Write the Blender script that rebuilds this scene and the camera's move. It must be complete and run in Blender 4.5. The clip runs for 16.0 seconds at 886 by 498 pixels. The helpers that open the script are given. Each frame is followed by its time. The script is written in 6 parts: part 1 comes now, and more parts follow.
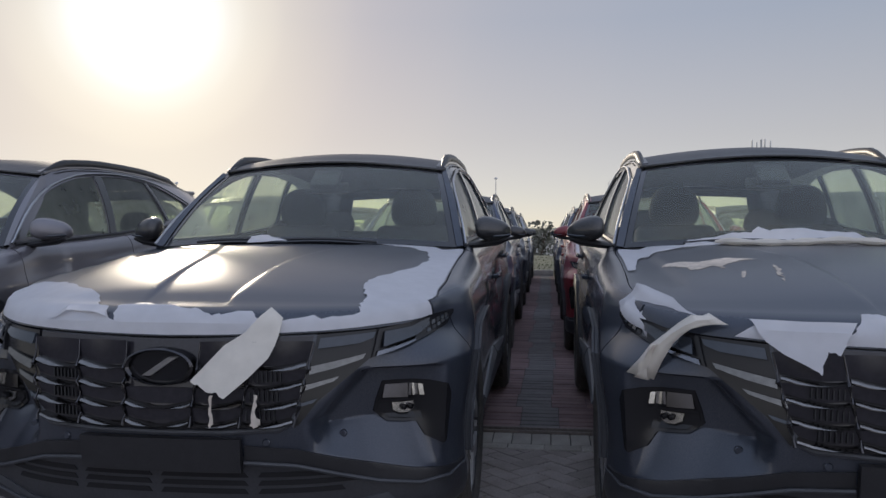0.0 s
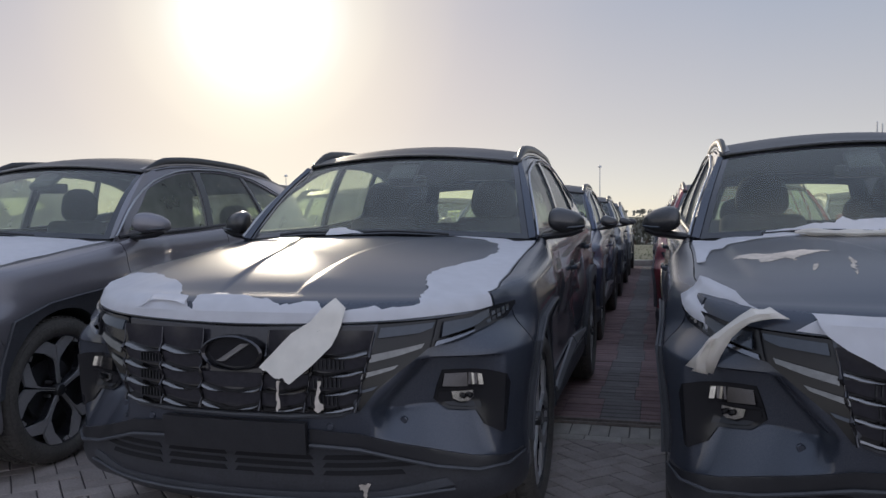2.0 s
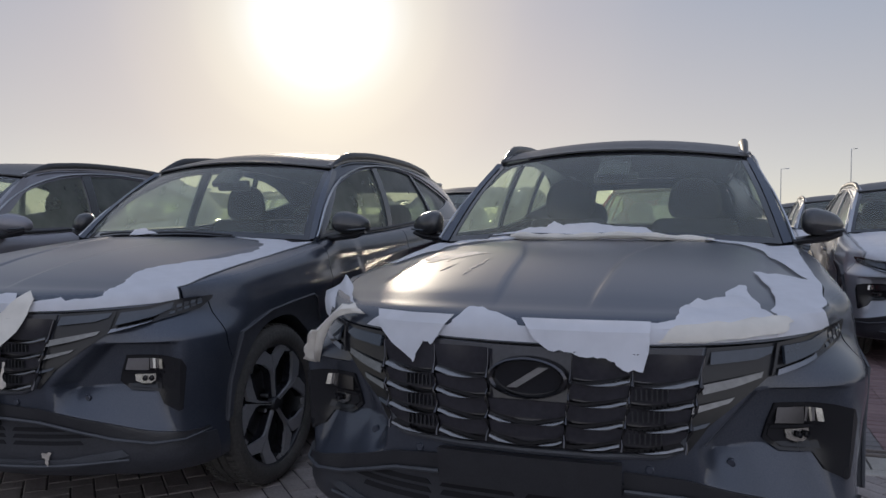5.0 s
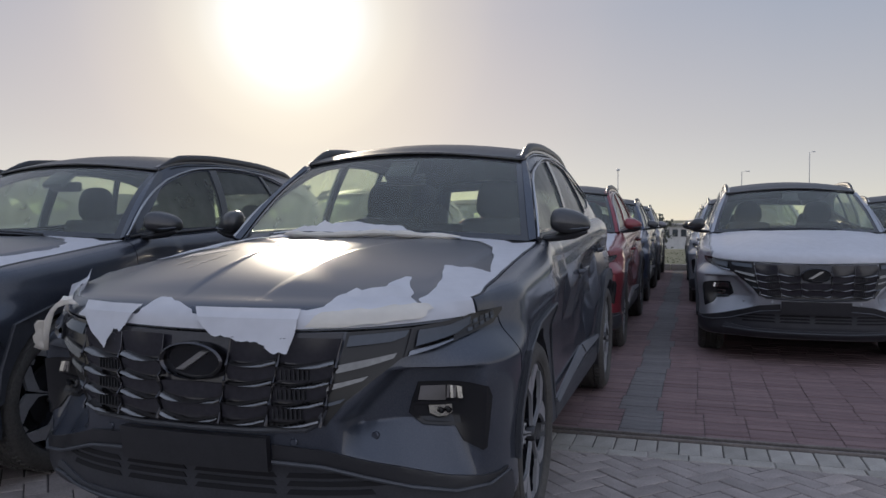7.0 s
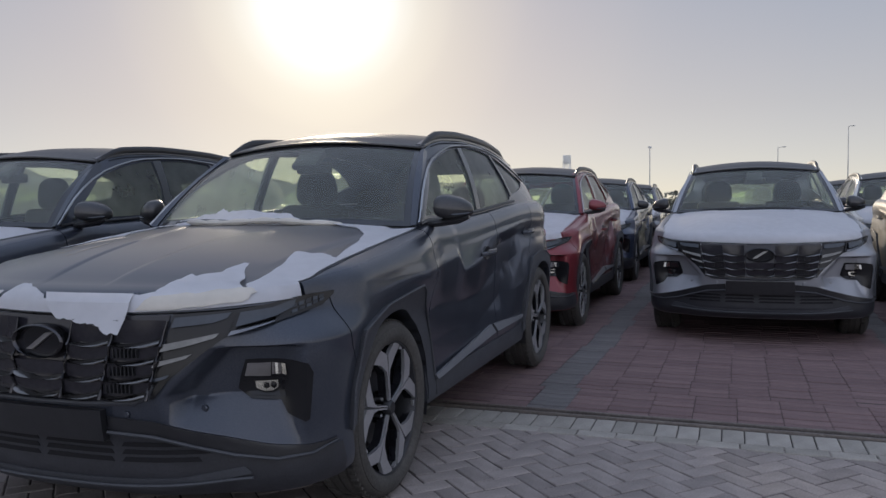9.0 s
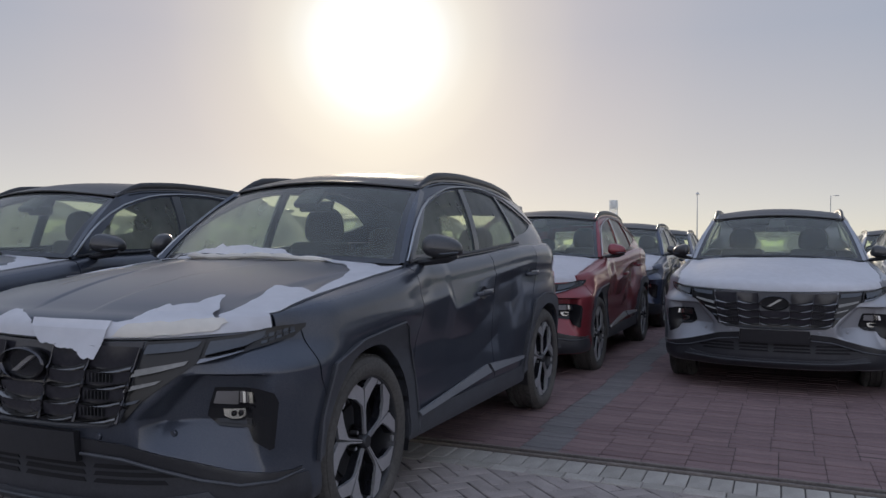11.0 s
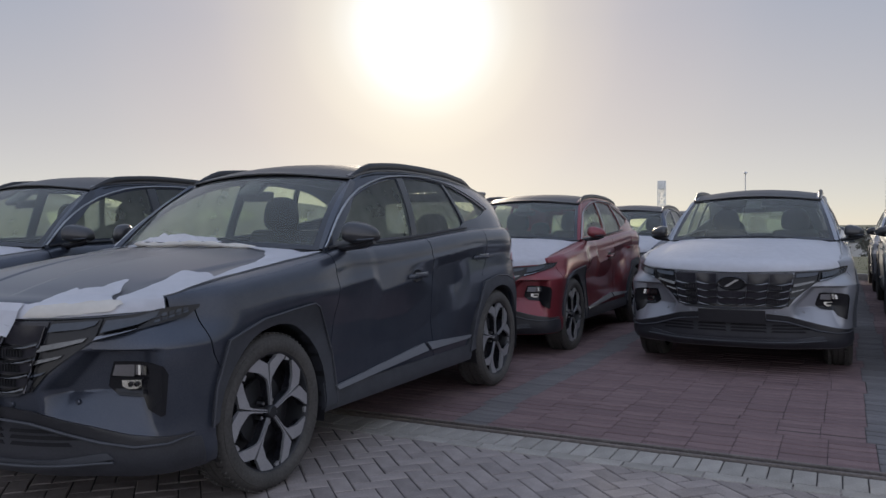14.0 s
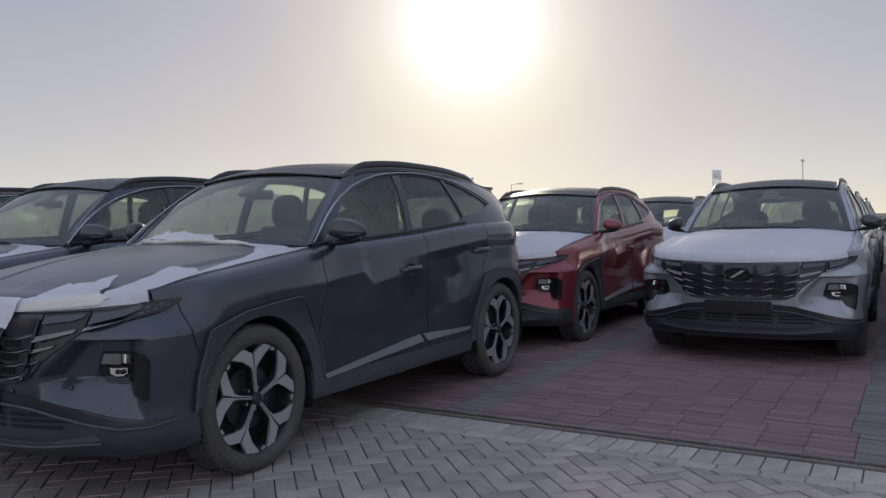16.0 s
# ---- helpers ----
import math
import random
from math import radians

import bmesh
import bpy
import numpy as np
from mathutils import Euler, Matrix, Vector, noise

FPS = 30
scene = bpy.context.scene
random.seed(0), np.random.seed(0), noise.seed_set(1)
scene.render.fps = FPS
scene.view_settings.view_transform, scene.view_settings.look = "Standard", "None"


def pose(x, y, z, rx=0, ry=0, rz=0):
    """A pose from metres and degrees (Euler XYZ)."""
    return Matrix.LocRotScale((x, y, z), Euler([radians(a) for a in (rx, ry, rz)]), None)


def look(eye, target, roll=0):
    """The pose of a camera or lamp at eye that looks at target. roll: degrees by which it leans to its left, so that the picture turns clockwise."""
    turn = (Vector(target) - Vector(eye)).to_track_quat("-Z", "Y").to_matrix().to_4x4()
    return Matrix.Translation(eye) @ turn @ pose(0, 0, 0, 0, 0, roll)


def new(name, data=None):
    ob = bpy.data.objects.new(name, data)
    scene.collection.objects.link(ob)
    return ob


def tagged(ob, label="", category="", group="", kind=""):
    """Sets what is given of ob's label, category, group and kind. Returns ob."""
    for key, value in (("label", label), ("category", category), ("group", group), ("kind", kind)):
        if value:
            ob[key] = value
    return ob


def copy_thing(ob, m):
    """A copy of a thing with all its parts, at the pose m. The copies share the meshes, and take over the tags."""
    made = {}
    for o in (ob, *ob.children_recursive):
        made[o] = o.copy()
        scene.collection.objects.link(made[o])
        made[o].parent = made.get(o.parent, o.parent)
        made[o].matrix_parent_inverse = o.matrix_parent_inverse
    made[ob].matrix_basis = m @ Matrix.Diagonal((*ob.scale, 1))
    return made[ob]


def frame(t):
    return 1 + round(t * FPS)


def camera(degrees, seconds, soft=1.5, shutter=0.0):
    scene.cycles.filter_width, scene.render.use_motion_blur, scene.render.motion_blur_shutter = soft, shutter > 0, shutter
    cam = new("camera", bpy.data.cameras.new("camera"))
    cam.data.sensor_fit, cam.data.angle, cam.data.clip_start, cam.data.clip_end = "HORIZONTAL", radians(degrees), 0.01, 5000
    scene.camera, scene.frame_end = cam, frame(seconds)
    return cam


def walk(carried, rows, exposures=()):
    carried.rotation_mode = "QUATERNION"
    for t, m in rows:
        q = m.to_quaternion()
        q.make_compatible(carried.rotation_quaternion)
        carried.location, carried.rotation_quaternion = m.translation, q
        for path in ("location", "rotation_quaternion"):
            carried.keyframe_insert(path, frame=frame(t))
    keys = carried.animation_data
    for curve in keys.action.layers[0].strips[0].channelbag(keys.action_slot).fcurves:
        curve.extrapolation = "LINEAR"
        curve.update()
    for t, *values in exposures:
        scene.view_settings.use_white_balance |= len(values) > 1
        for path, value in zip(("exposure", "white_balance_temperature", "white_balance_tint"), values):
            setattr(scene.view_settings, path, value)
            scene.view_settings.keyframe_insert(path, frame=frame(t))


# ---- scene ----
cam = camera(59.0, 16.0)
PATH = [
    (0, (-1.136, -2.359, 1.23), (-1.403, -0.378, 1.175), -0.1),
    (0.5, (-1.137, -2.36, 1.227), (-1.394, -0.377, 1.16), -0.1),
    (1, (-1.119, -2.359, 1.219), (-1.441, -0.387, 1.144), -0.1),
    (1.5, (-1.067, -2.38, 1.233), (-1.491, -0.427, 1.154), -0.3),
    (2, (-0.975, -2.38, 1.241), (-1.5, -0.452, 1.161), -0.5),
    (2.5, (-0.802, -2.367, 1.242), (-1.395, -0.459, 1.168), -0.7),
    (3, (-0.555, -2.36, 1.243), (-1.186, -0.463, 1.175), -0.8),
    (3.5, (-0.266, -2.345, 1.25), (-0.918, -0.456, 1.184), -0.8),
    (3.7, (-0.146, -2.344, 1.255), (-0.805, -0.457, 1.188), -0.8),
    (5.8, (0.935, -2.19, 1.236), (0.261, -0.309, 1.155), 0.0),
    (6, (1.045, -2.209, 1.233), (0.382, -0.323, 1.162), -0.5),
    (6.5, (1.295, -2.171, 1.227), (0.668, -0.273, 1.155), -0.3),
    (7, (1.51, -2.164, 1.229), (0.906, -0.258, 1.156), -0.2),
    (7.5, (1.691, -2.159, 1.225), (1.087, -0.255, 1.15), -0.5),
    (8, (1.872, -2.151, 1.226), (1.243, -0.255, 1.143), -0.5),
    (8.5, (2.074, -2.132, 1.235), (1.412, -0.247, 1.138), -0.6),
    (9, (2.274, -2.114, 1.254), (1.586, -0.24, 1.132), -0.9),
    (9.2, (2.343, -2.119, 1.274), (1.647, -0.244, 1.281), -0.5),
    (11.3, (2.619, -2.081, 1.239), (1.801, -0.255, 1.219), -0.1),
    (11.5, (2.659, -2.083, 1.25), (1.835, -0.261, 1.224), -0.7),
    (12, (2.723, -2.077, 1.247), (1.9, -0.255, 1.202), -0.4),
    (12.5, (2.831, -2.07, 1.247), (1.997, -0.253, 1.189), -0.3),
    (13, (2.99, -2.065, 1.246), (2.133, -0.259, 1.187), -0.4),
    (13.5, (3.164, -2.053, 1.247), (2.281, -0.259, 1.189), -0.4),
    (14, (3.343, -2.043, 1.253), (2.438, -0.261, 1.197), -0.4),
    (14.5, (3.505, -2.024, 1.251), (2.574, -0.255, 1.197), -0.5),
    (15, (3.632, -2.012, 1.256), (2.671, -0.259, 1.198), -0.6),
    (15.5, (3.725, -2.007, 1.261), (2.729, -0.274, 1.195), -0.9),
    (16, (3.766, -2.003, 1.26), (2.745, -0.284, 1.188), -1.1),
]
walk(cam, [(t, look(eye, target, roll)) for t, eye, target, roll in PATH],
     exposures=((0, 0.06), (1.5, 0.2), (2.5, 0.12), (3.5, 0.1), (6, 0.05), (16, 0.05)))

# ---- sky, sun ----
SUN = Vector((-0.460, 0.853, 0.245)).normalized()
world = bpy.data.worlds.new("hazy_sky")
scene.world = world
world.use_nodes = True
wn, wl = world.node_tree.nodes, world.node_tree.links
wn.clear()
w_out = wn.new("ShaderNodeOutputWorld")
w_sky = wn.new("ShaderNodeTexSky")
w_sky.sky_type = "NISHITA"
w_sky.sun_disc = False
w_sky.sun_elevation = math.asin(SUN.z)
w_sky.sun_rotation = math.atan2(SUN.x, SUN.y)
w_sky.air_density, w_sky.dust_density, w_sky.ozone_density = 0.6, 0.0, 1.0
w_bg = wn.new("ShaderNodeBackground")
w_bg.inputs["Strength"].default_value = 0.022
wl.new(w_sky.outputs["Color"], w_bg.inputs["Color"])
# milky aureole of haze round the sun, camera glare painted in, by the angle from it
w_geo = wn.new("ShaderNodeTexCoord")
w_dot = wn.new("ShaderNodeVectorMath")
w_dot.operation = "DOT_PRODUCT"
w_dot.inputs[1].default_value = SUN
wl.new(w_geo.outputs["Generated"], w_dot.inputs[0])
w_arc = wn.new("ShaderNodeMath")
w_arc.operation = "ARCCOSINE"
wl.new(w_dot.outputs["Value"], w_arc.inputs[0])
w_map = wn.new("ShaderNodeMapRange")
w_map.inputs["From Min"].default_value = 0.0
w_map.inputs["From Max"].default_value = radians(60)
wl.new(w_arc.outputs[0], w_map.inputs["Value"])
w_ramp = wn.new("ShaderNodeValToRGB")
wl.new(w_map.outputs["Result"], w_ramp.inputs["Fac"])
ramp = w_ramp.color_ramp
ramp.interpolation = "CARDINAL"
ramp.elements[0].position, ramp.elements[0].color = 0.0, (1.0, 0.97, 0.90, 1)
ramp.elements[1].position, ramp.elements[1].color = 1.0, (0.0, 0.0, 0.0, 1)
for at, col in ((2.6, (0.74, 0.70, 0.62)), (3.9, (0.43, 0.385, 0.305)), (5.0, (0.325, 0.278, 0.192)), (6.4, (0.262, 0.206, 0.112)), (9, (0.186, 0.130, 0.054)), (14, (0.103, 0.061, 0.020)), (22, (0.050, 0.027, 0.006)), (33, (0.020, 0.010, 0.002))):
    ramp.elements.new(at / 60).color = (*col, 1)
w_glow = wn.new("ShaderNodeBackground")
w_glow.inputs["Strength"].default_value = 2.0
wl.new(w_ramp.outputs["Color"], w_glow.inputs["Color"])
# pale haze veil over the whole sky, thicker towards the horizon
w_sep = wn.new("ShaderNodeSeparateXYZ")
wl.new(w_geo.outputs["Generated"], w_sep.inputs[0])
w_veil = wn.new("ShaderNodeValToRGB")
wl.new(w_sep.outputs["Z"], w_veil.inputs["Fac"])
w_veil.color_ramp.elements[0].position, w_veil.color_ramp.elements[0].color = 0.0, (0.575, 0.515, 0.465, 1)
# bright blue zenith above the view, added as fill light
w_veil.color_ramp.elements[1].position, w_veil.color_ramp.elements[1].color = 1.0, (0.52, 0.63, 0.88, 1)
w_veil.color_ramp.elements.new(0.45).color = (0.33, 0.375, 0.46, 1)
e = w_veil.color_ramp.elements.new(0.25)
e.color = (0.325, 0.355, 0.415, 1)
w_veil.color_ramp.elements.new(0.11).color = (0.45, 0.42, 0.405, 1)
w_vbg = wn.new("ShaderNodeBackground")
w_vbg.inputs["Strength"].default_value = 0.9
wl.new(w_veil.outputs["Color"], w_vbg.inputs["Color"])
# added fill light: unseen sky away from the sun brightened to lift shaded fronts
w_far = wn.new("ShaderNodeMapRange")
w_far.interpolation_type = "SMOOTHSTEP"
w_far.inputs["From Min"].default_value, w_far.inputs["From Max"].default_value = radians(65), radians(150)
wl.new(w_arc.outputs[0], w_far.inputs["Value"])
w_fill = wn.new("ShaderNodeBackground")
w_fill.inputs["Color"].default_value = (0.43, 0.43, 0.50, 1)
wl.new(w_far.outputs["Result"], w_fill.inputs["Strength"])
w_add3 = wn.new("ShaderNodeAddShader")
w_add = wn.new("ShaderNodeAddShader")
w_add2 = wn.new("ShaderNodeAddShader")
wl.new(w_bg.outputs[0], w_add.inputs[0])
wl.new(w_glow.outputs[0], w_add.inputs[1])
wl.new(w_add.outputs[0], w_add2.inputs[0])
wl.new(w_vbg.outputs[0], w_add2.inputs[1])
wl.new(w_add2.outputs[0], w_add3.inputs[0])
wl.new(w_fill.outputs[0], w_add3.inputs[1])
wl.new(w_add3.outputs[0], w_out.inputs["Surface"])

sun_data = bpy.data.lights.new("sun", "SUN")
sun_data.energy, sun_data.angle, sun_data.color = 1.7, radians(4.0), (1.0, 0.86, 0.68)
sun = new("sun", sun_data)
sun.matrix_world = look((0, 0, 60), Vector((0, 0, 60)) - SUN)
scene.view_settings.exposure = 0.0


# ---- materials ----
def mat(name, colour, rough=0.5, metal=0.0, grain=0.0, scale=40.0, bump=0.0, coat=0.0, bands=None, spec=0.5):
    """A principled material with noise variation at two scales and fine relief."""
    m = bpy.data.materials.new(name)
    m.use_nodes = True
    n, l = m.node_tree.nodes, m.node_tree.links
    b = n["Principled BSDF"]
    b.inputs["Base Color"].default_value = (*colour, 1)
    b.inputs["Roughness"].default_value = rough
    b.inputs["Metallic"].default_value = metal
    b.inputs["Coat Weight"].default_value = coat
    b.inputs["Coat Roughness"].default_value = 0.06
    b.inputs["Specular IOR Level"].default_value = spec
    if grain or bump:
        tc = n.new("ShaderNodeTexCoord")
        fine, broad = n.new("ShaderNodeTexNoise"), n.new("ShaderNodeTexNoise")
        fine.inputs["Scale"].default_value, fine.inputs["Detail"].default_value = scale, 6
        broad.inputs["Scale"].default_value, broad.inputs["Detail"].default_value = scale / 12, 4
        for t in (fine, broad):
            l.new(tc.outputs["Object"], t.inputs["Vector"])
        add = n.new("ShaderNodeMath")
        add.operation = "ADD"
        l.new(fine.outputs["Fac"], add.inputs[0])
        l.new(broad.outputs["Fac"], add.inputs[1])
        mr = n.new("ShaderNodeMapRange")
        mr.inputs["From Min"].default_value, mr.inputs["From Max"].default_value = 0.7, 1.3
        mr.inputs["To Min"].default_value, mr.inputs["To Max"].default_value = 1 - grain, 1 + grain
        l.new(add.outputs[0], mr.inputs["Value"])
        hsv = n.new("ShaderNodeHueSaturation")
        hsv.inputs["Color"].default_value = (*colour, 1)
        l.new(mr.outputs["Result"], hsv.inputs["Value"])
        l.new(hsv.outputs["Color"], b.inputs["Base Color"])
        if bump:
            bp = n.new("ShaderNodeBump")
            bp.inputs["Strength"].default_value, bp.inputs["Distance"].default_value = bump, 0.01
            l.new(fine.outputs["Fac"], bp.inputs["Height"])
            l.new(bp.outputs["Normal"], b.inputs["Normal"])
    return m


def paint_material():
    """Dusty metallic car paint; its colour is the object's own."""
    m = bpy.data.materials.new("dusty_car_paint")
    m.use_nodes = True
    n, l = m.node_tree.nodes, m.node_tree.links
    b = n["Principled BSDF"]
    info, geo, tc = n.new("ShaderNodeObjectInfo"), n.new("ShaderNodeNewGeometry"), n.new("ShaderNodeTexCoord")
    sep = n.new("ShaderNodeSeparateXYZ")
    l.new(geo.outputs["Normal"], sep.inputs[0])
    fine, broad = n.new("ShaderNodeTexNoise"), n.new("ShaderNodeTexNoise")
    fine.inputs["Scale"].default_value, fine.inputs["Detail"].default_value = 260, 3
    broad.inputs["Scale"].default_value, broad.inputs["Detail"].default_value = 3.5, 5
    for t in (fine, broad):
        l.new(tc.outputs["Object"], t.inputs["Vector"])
    # real dust, plus extra pale mix on upright faces to lift their shade
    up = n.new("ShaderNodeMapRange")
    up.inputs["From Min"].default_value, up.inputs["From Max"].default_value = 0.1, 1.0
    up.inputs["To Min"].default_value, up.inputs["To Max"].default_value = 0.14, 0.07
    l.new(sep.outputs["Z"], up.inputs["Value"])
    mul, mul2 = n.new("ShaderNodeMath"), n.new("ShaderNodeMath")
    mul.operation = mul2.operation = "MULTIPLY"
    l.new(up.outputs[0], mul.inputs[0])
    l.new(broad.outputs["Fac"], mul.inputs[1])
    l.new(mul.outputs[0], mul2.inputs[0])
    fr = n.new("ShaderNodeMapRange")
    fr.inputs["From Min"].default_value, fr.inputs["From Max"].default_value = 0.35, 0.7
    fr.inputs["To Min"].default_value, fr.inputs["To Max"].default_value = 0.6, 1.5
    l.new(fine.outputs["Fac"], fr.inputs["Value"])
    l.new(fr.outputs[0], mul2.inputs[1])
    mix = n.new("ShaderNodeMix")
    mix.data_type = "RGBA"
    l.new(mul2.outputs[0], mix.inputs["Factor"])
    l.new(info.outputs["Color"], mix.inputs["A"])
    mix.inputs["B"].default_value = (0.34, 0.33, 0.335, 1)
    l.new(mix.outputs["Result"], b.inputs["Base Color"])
    met = n.new("ShaderNodeMapRange")
    met.inputs["From Max"].default_value = 0.35
    met.inputs["To Min"].default_value, met.inputs["To Max"].default_value = 0.45, 0.2
    l.new(mul2.outputs[0], met.inputs["Value"])
    l.new(met.outputs[0], b.inputs["Metallic"])
    ro = n.new("ShaderNodeMapRange")
    ro.inputs["From Max"].default_value = 0.35
    ro.inputs["To Min"].default_value, ro.inputs["To Max"].default_value = 0.38, 0.60
    l.new(mul2.outputs[0], ro.inputs["Value"])
    l.new(ro.outputs[0], b.inputs["Roughness"])
    cw = n.new("ShaderNodeMapRange")
    cw.inputs["From Min"].default_value, cw.inputs["From Max"].default_value = 0.08, 0.22
    cw.inputs["To Min"].default_value, cw.inputs["To Max"].default_value = 1.0, 0.6
    l.new(mul2.outputs[0], cw.inputs["Value"])
    l.new(cw.outputs[0], b.inputs["Coat Weight"])
    cr, cr2 = n.new("ShaderNodeMapRange"), n.new("ShaderNodeMath")
    cr.inputs["From Min"].default_value, cr.inputs["From Max"].default_value = 0.3, 0.95
    cr.inputs["To Min"].default_value, cr.inputs["To Max"].default_value = 0.07, 0.28
    l.new(sep.outputs["Z"], cr.inputs["Value"])
    cr2.operation = "MULTIPLY_ADD"
    l.new(mul2.outputs[0], cr2.inputs[0])
    cr2.inputs[1].default_value = 0.7
    l.new(cr.outputs[0], cr2.inputs[2])
    l.new(cr2.outputs[0], b.inputs["Coat Roughness"])
    b.inputs["Specular IOR Level"].default_value = 0.08
    return m


def glass_material(name, tint, dusty=0.09, passed=0.5):
    m = bpy.data.materials.new(name)
    m.use_nodes = True
    n, l = m.node_tree.nodes, m.node_tree.links
    n.clear()
    out = n.new("ShaderNodeOutputMaterial")
    tr, gl, df = n.new("ShaderNodeBsdfTransparent"), n.new("ShaderNodeBsdfGlossy"), n.new("ShaderNodeBsdfDiffuse")
    tr.inputs["Color"].default_value = (*tint, 1)
    gl.inputs["Roughness"].default_value = 0.02
    df.inputs["Color"].default_value = (0.60, 0.64, 0.63, 1)
    # gloss rises towards grazing view, alike from both sides of the pane
    lw, power, fres = n.new("ShaderNodeLayerWeight"), n.new("ShaderNodeMath"), n.new("ShaderNodeMath")
    lw.inputs["Blend"].default_value = 0.5
    power.operation, fres.operation = "POWER", "MULTIPLY_ADD"
    l.new(lw.outputs["Facing"], power.inputs[0])
    power.inputs[1].default_value = 5.0
    l.new(power.outputs[0], fres.inputs[0])
    fres.inputs[1].default_value, fres.inputs[2].default_value = 0.94, 0.05
    tl, film = n.new("ShaderNodeBsdfTranslucent"), n.new("ShaderNodeMixShader")
    tl.inputs["Color"].default_value = (0.80, 0.86, 0.70, 1)
    film.inputs[0].default_value = passed
    l.new(df.outputs[0], film.inputs[1])
    l.new(tl.outputs[0], film.inputs[2])
    mx, mx2 = n.new("ShaderNodeMixShader"), n.new("ShaderNodeMixShader")
    l.new(fres.outputs[0], mx.inputs[0])
    l.new(tr.outputs[0], mx.inputs[1])
    l.new(gl.outputs[0], mx.inputs[2])
    noise_t, tc = n.new("ShaderNodeTexNoise"), n.new("ShaderNodeTexCoord")
    noise_t.inputs["Scale"].default_value, noise_t.inputs["Detail"].default_value = 5, 6
    l.new(tc.outputs["Object"], noise_t.inputs["Vector"])
    mr = n.new("ShaderNodeMapRange")
    mr.inputs["From Min"].default_value, mr.inputs["From Max"].default_value = 0.3, 0.75
    mr.inputs["To Min"].default_value, mr.inputs["To Max"].default_value = dusty * 0.75, dusty * 1.3
    l.new(noise_t.outputs["Fac"], mr.inputs["Value"])
    l.new(mr.outputs[0], mx2.inputs[0])
    l.new(mx.outputs[0], mx2.inputs[1])
    l.new(film.outputs[0], mx2.inputs[2])
    l.new(mx2.outputs[0], out.inputs["Surface"])
    return m


def random_brick(name, low, high, rough=0.85):
    """Pavers: each piece takes its own shade between low and high, with grain and stains."""
    m = mat(name, low, rough, grain=0.22, scale=90, bump=0.35)
    n, l = m.node_tree.nodes, m.node_tree.links
    hsv = next(x for x in n if x.type == "HUE_SAT")
    info, geo, add, fr = n.new("ShaderNodeObjectInfo"), n.new("ShaderNodeNewGeometry"), n.new("ShaderNodeMath"), n.new("ShaderNodeMath")
    add.operation, fr.operation = "ADD", "FRACT"
    l.new(info.outputs["Random"], add.inputs[0])
    l.new(geo.outputs["Random Per Island"], add.inputs[1])
    l.new(add.outputs[0], fr.inputs[0])
    mix = n.new("ShaderNodeMix")
    mix.data_type = "RGBA"
    mix.inputs["A"].default_value, mix.inputs["B"].default_value = (*low, 1), (*high, 1)
    l.new(fr.outputs[0], mix.inputs["Factor"])
    l.new(mix.outputs["Result"], hsv.inputs["Color"])
    return m


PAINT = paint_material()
GLASS = glass_material("tinted_windscreen", (0.93, 1.0, 0.85), 0.19)
SIDEGLASS = glass_material("clear_side_glass", (0.93, 1.0, 0.85), 0.32, 0.75)
DARKGLASS = glass_material("privacy_glass", (0.60, 0.66, 0.58), 0.28, 0.7)
BLACK = mat("satin_black_plastic", (0.020, 0.020, 0.023), 0.38, grain=0.2, scale=200, bump=0.05)
GLOSSBLACK = mat("gloss_black", (0.012, 0.012, 0.015), 0.09, coat=0.6, grain=0.15, scale=60)
CLAD = mat("grey_cladding", (0.046, 0.049, 0.058), 0.55, grain=0.2, scale=150, bump=0.12)
RUBBER = mat("tyre_rubber", (0.060, 0.056, 0.052), 0.8, grain=0.35, scale=70, bump=0.3)
SILL = mat("pale_grey_plastic", (0.125, 0.13, 0.145), 0.5, grain=0.12, scale=60)
ALLOY = mat("machined_alloy", (0.50, 0.50, 0.52), 0.42, 0.75, grain=0.1, scale=120)
DARKALLOY = mat("dark_alloy", (0.045, 0.046, 0.05), 0.4, 0.6, grain=0.15, scale=100)
CHROME = mat("dark_chrome", (0.19, 0.19, 0.20), 0.2, 1.0, grain=0.12, scale=60)
BRIGHT = mat("bright_trim", (0.42, 0.42, 0.43), 0.28, 1.0, grain=0.08, scale=60)
REFLECTOR = mat("lamp_reflector", (0.20, 0.185, 0.165), 0.25, 1.0, grain=0.2, scale=50)
SEAT = mat("dark_upholstery", (0.022, 0.022, 0.024), 0.85, grain=0.1, scale=30)
TRIM = mat("interior_plastic", (0.020, 0.020, 0.022), 0.7, grain=0.1, scale=30)
REDLENS = mat("red_lamp_lens", (0.35, 0.01, 0.012), 0.15, grain=0.15, scale=60, coat=0.5)
FILM = mat("white_protective_film", (0.66, 0.66, 0.70), 0.5, grain=0.09, scale=16, bump=0.10)
PAPER = mat("aged_paper_backing", (0.72, 0.68, 0.62), 0.62, grain=0.12, scale=18, bump=0.15)


def see_light(m, share, colour):
    """Mixes light that passes through a thin sheet into its material."""
    n, l = m.node_tree.nodes, m.node_tree.links
    out, b = n["Material Output"], n["Principled BSDF"]
    tl, mx = n.new("ShaderNodeBsdfTranslucent"), n.new("ShaderNodeMixShader")
    tl.inputs["Color"].default_value = (*colour, 1)
    mx.inputs[0].default_value = share
    l.new(b.outputs[0], mx.inputs[1])
    l.new(tl.outputs[0], mx.inputs[2])
    l.new(mx.outputs[0], out.inputs["Surface"])


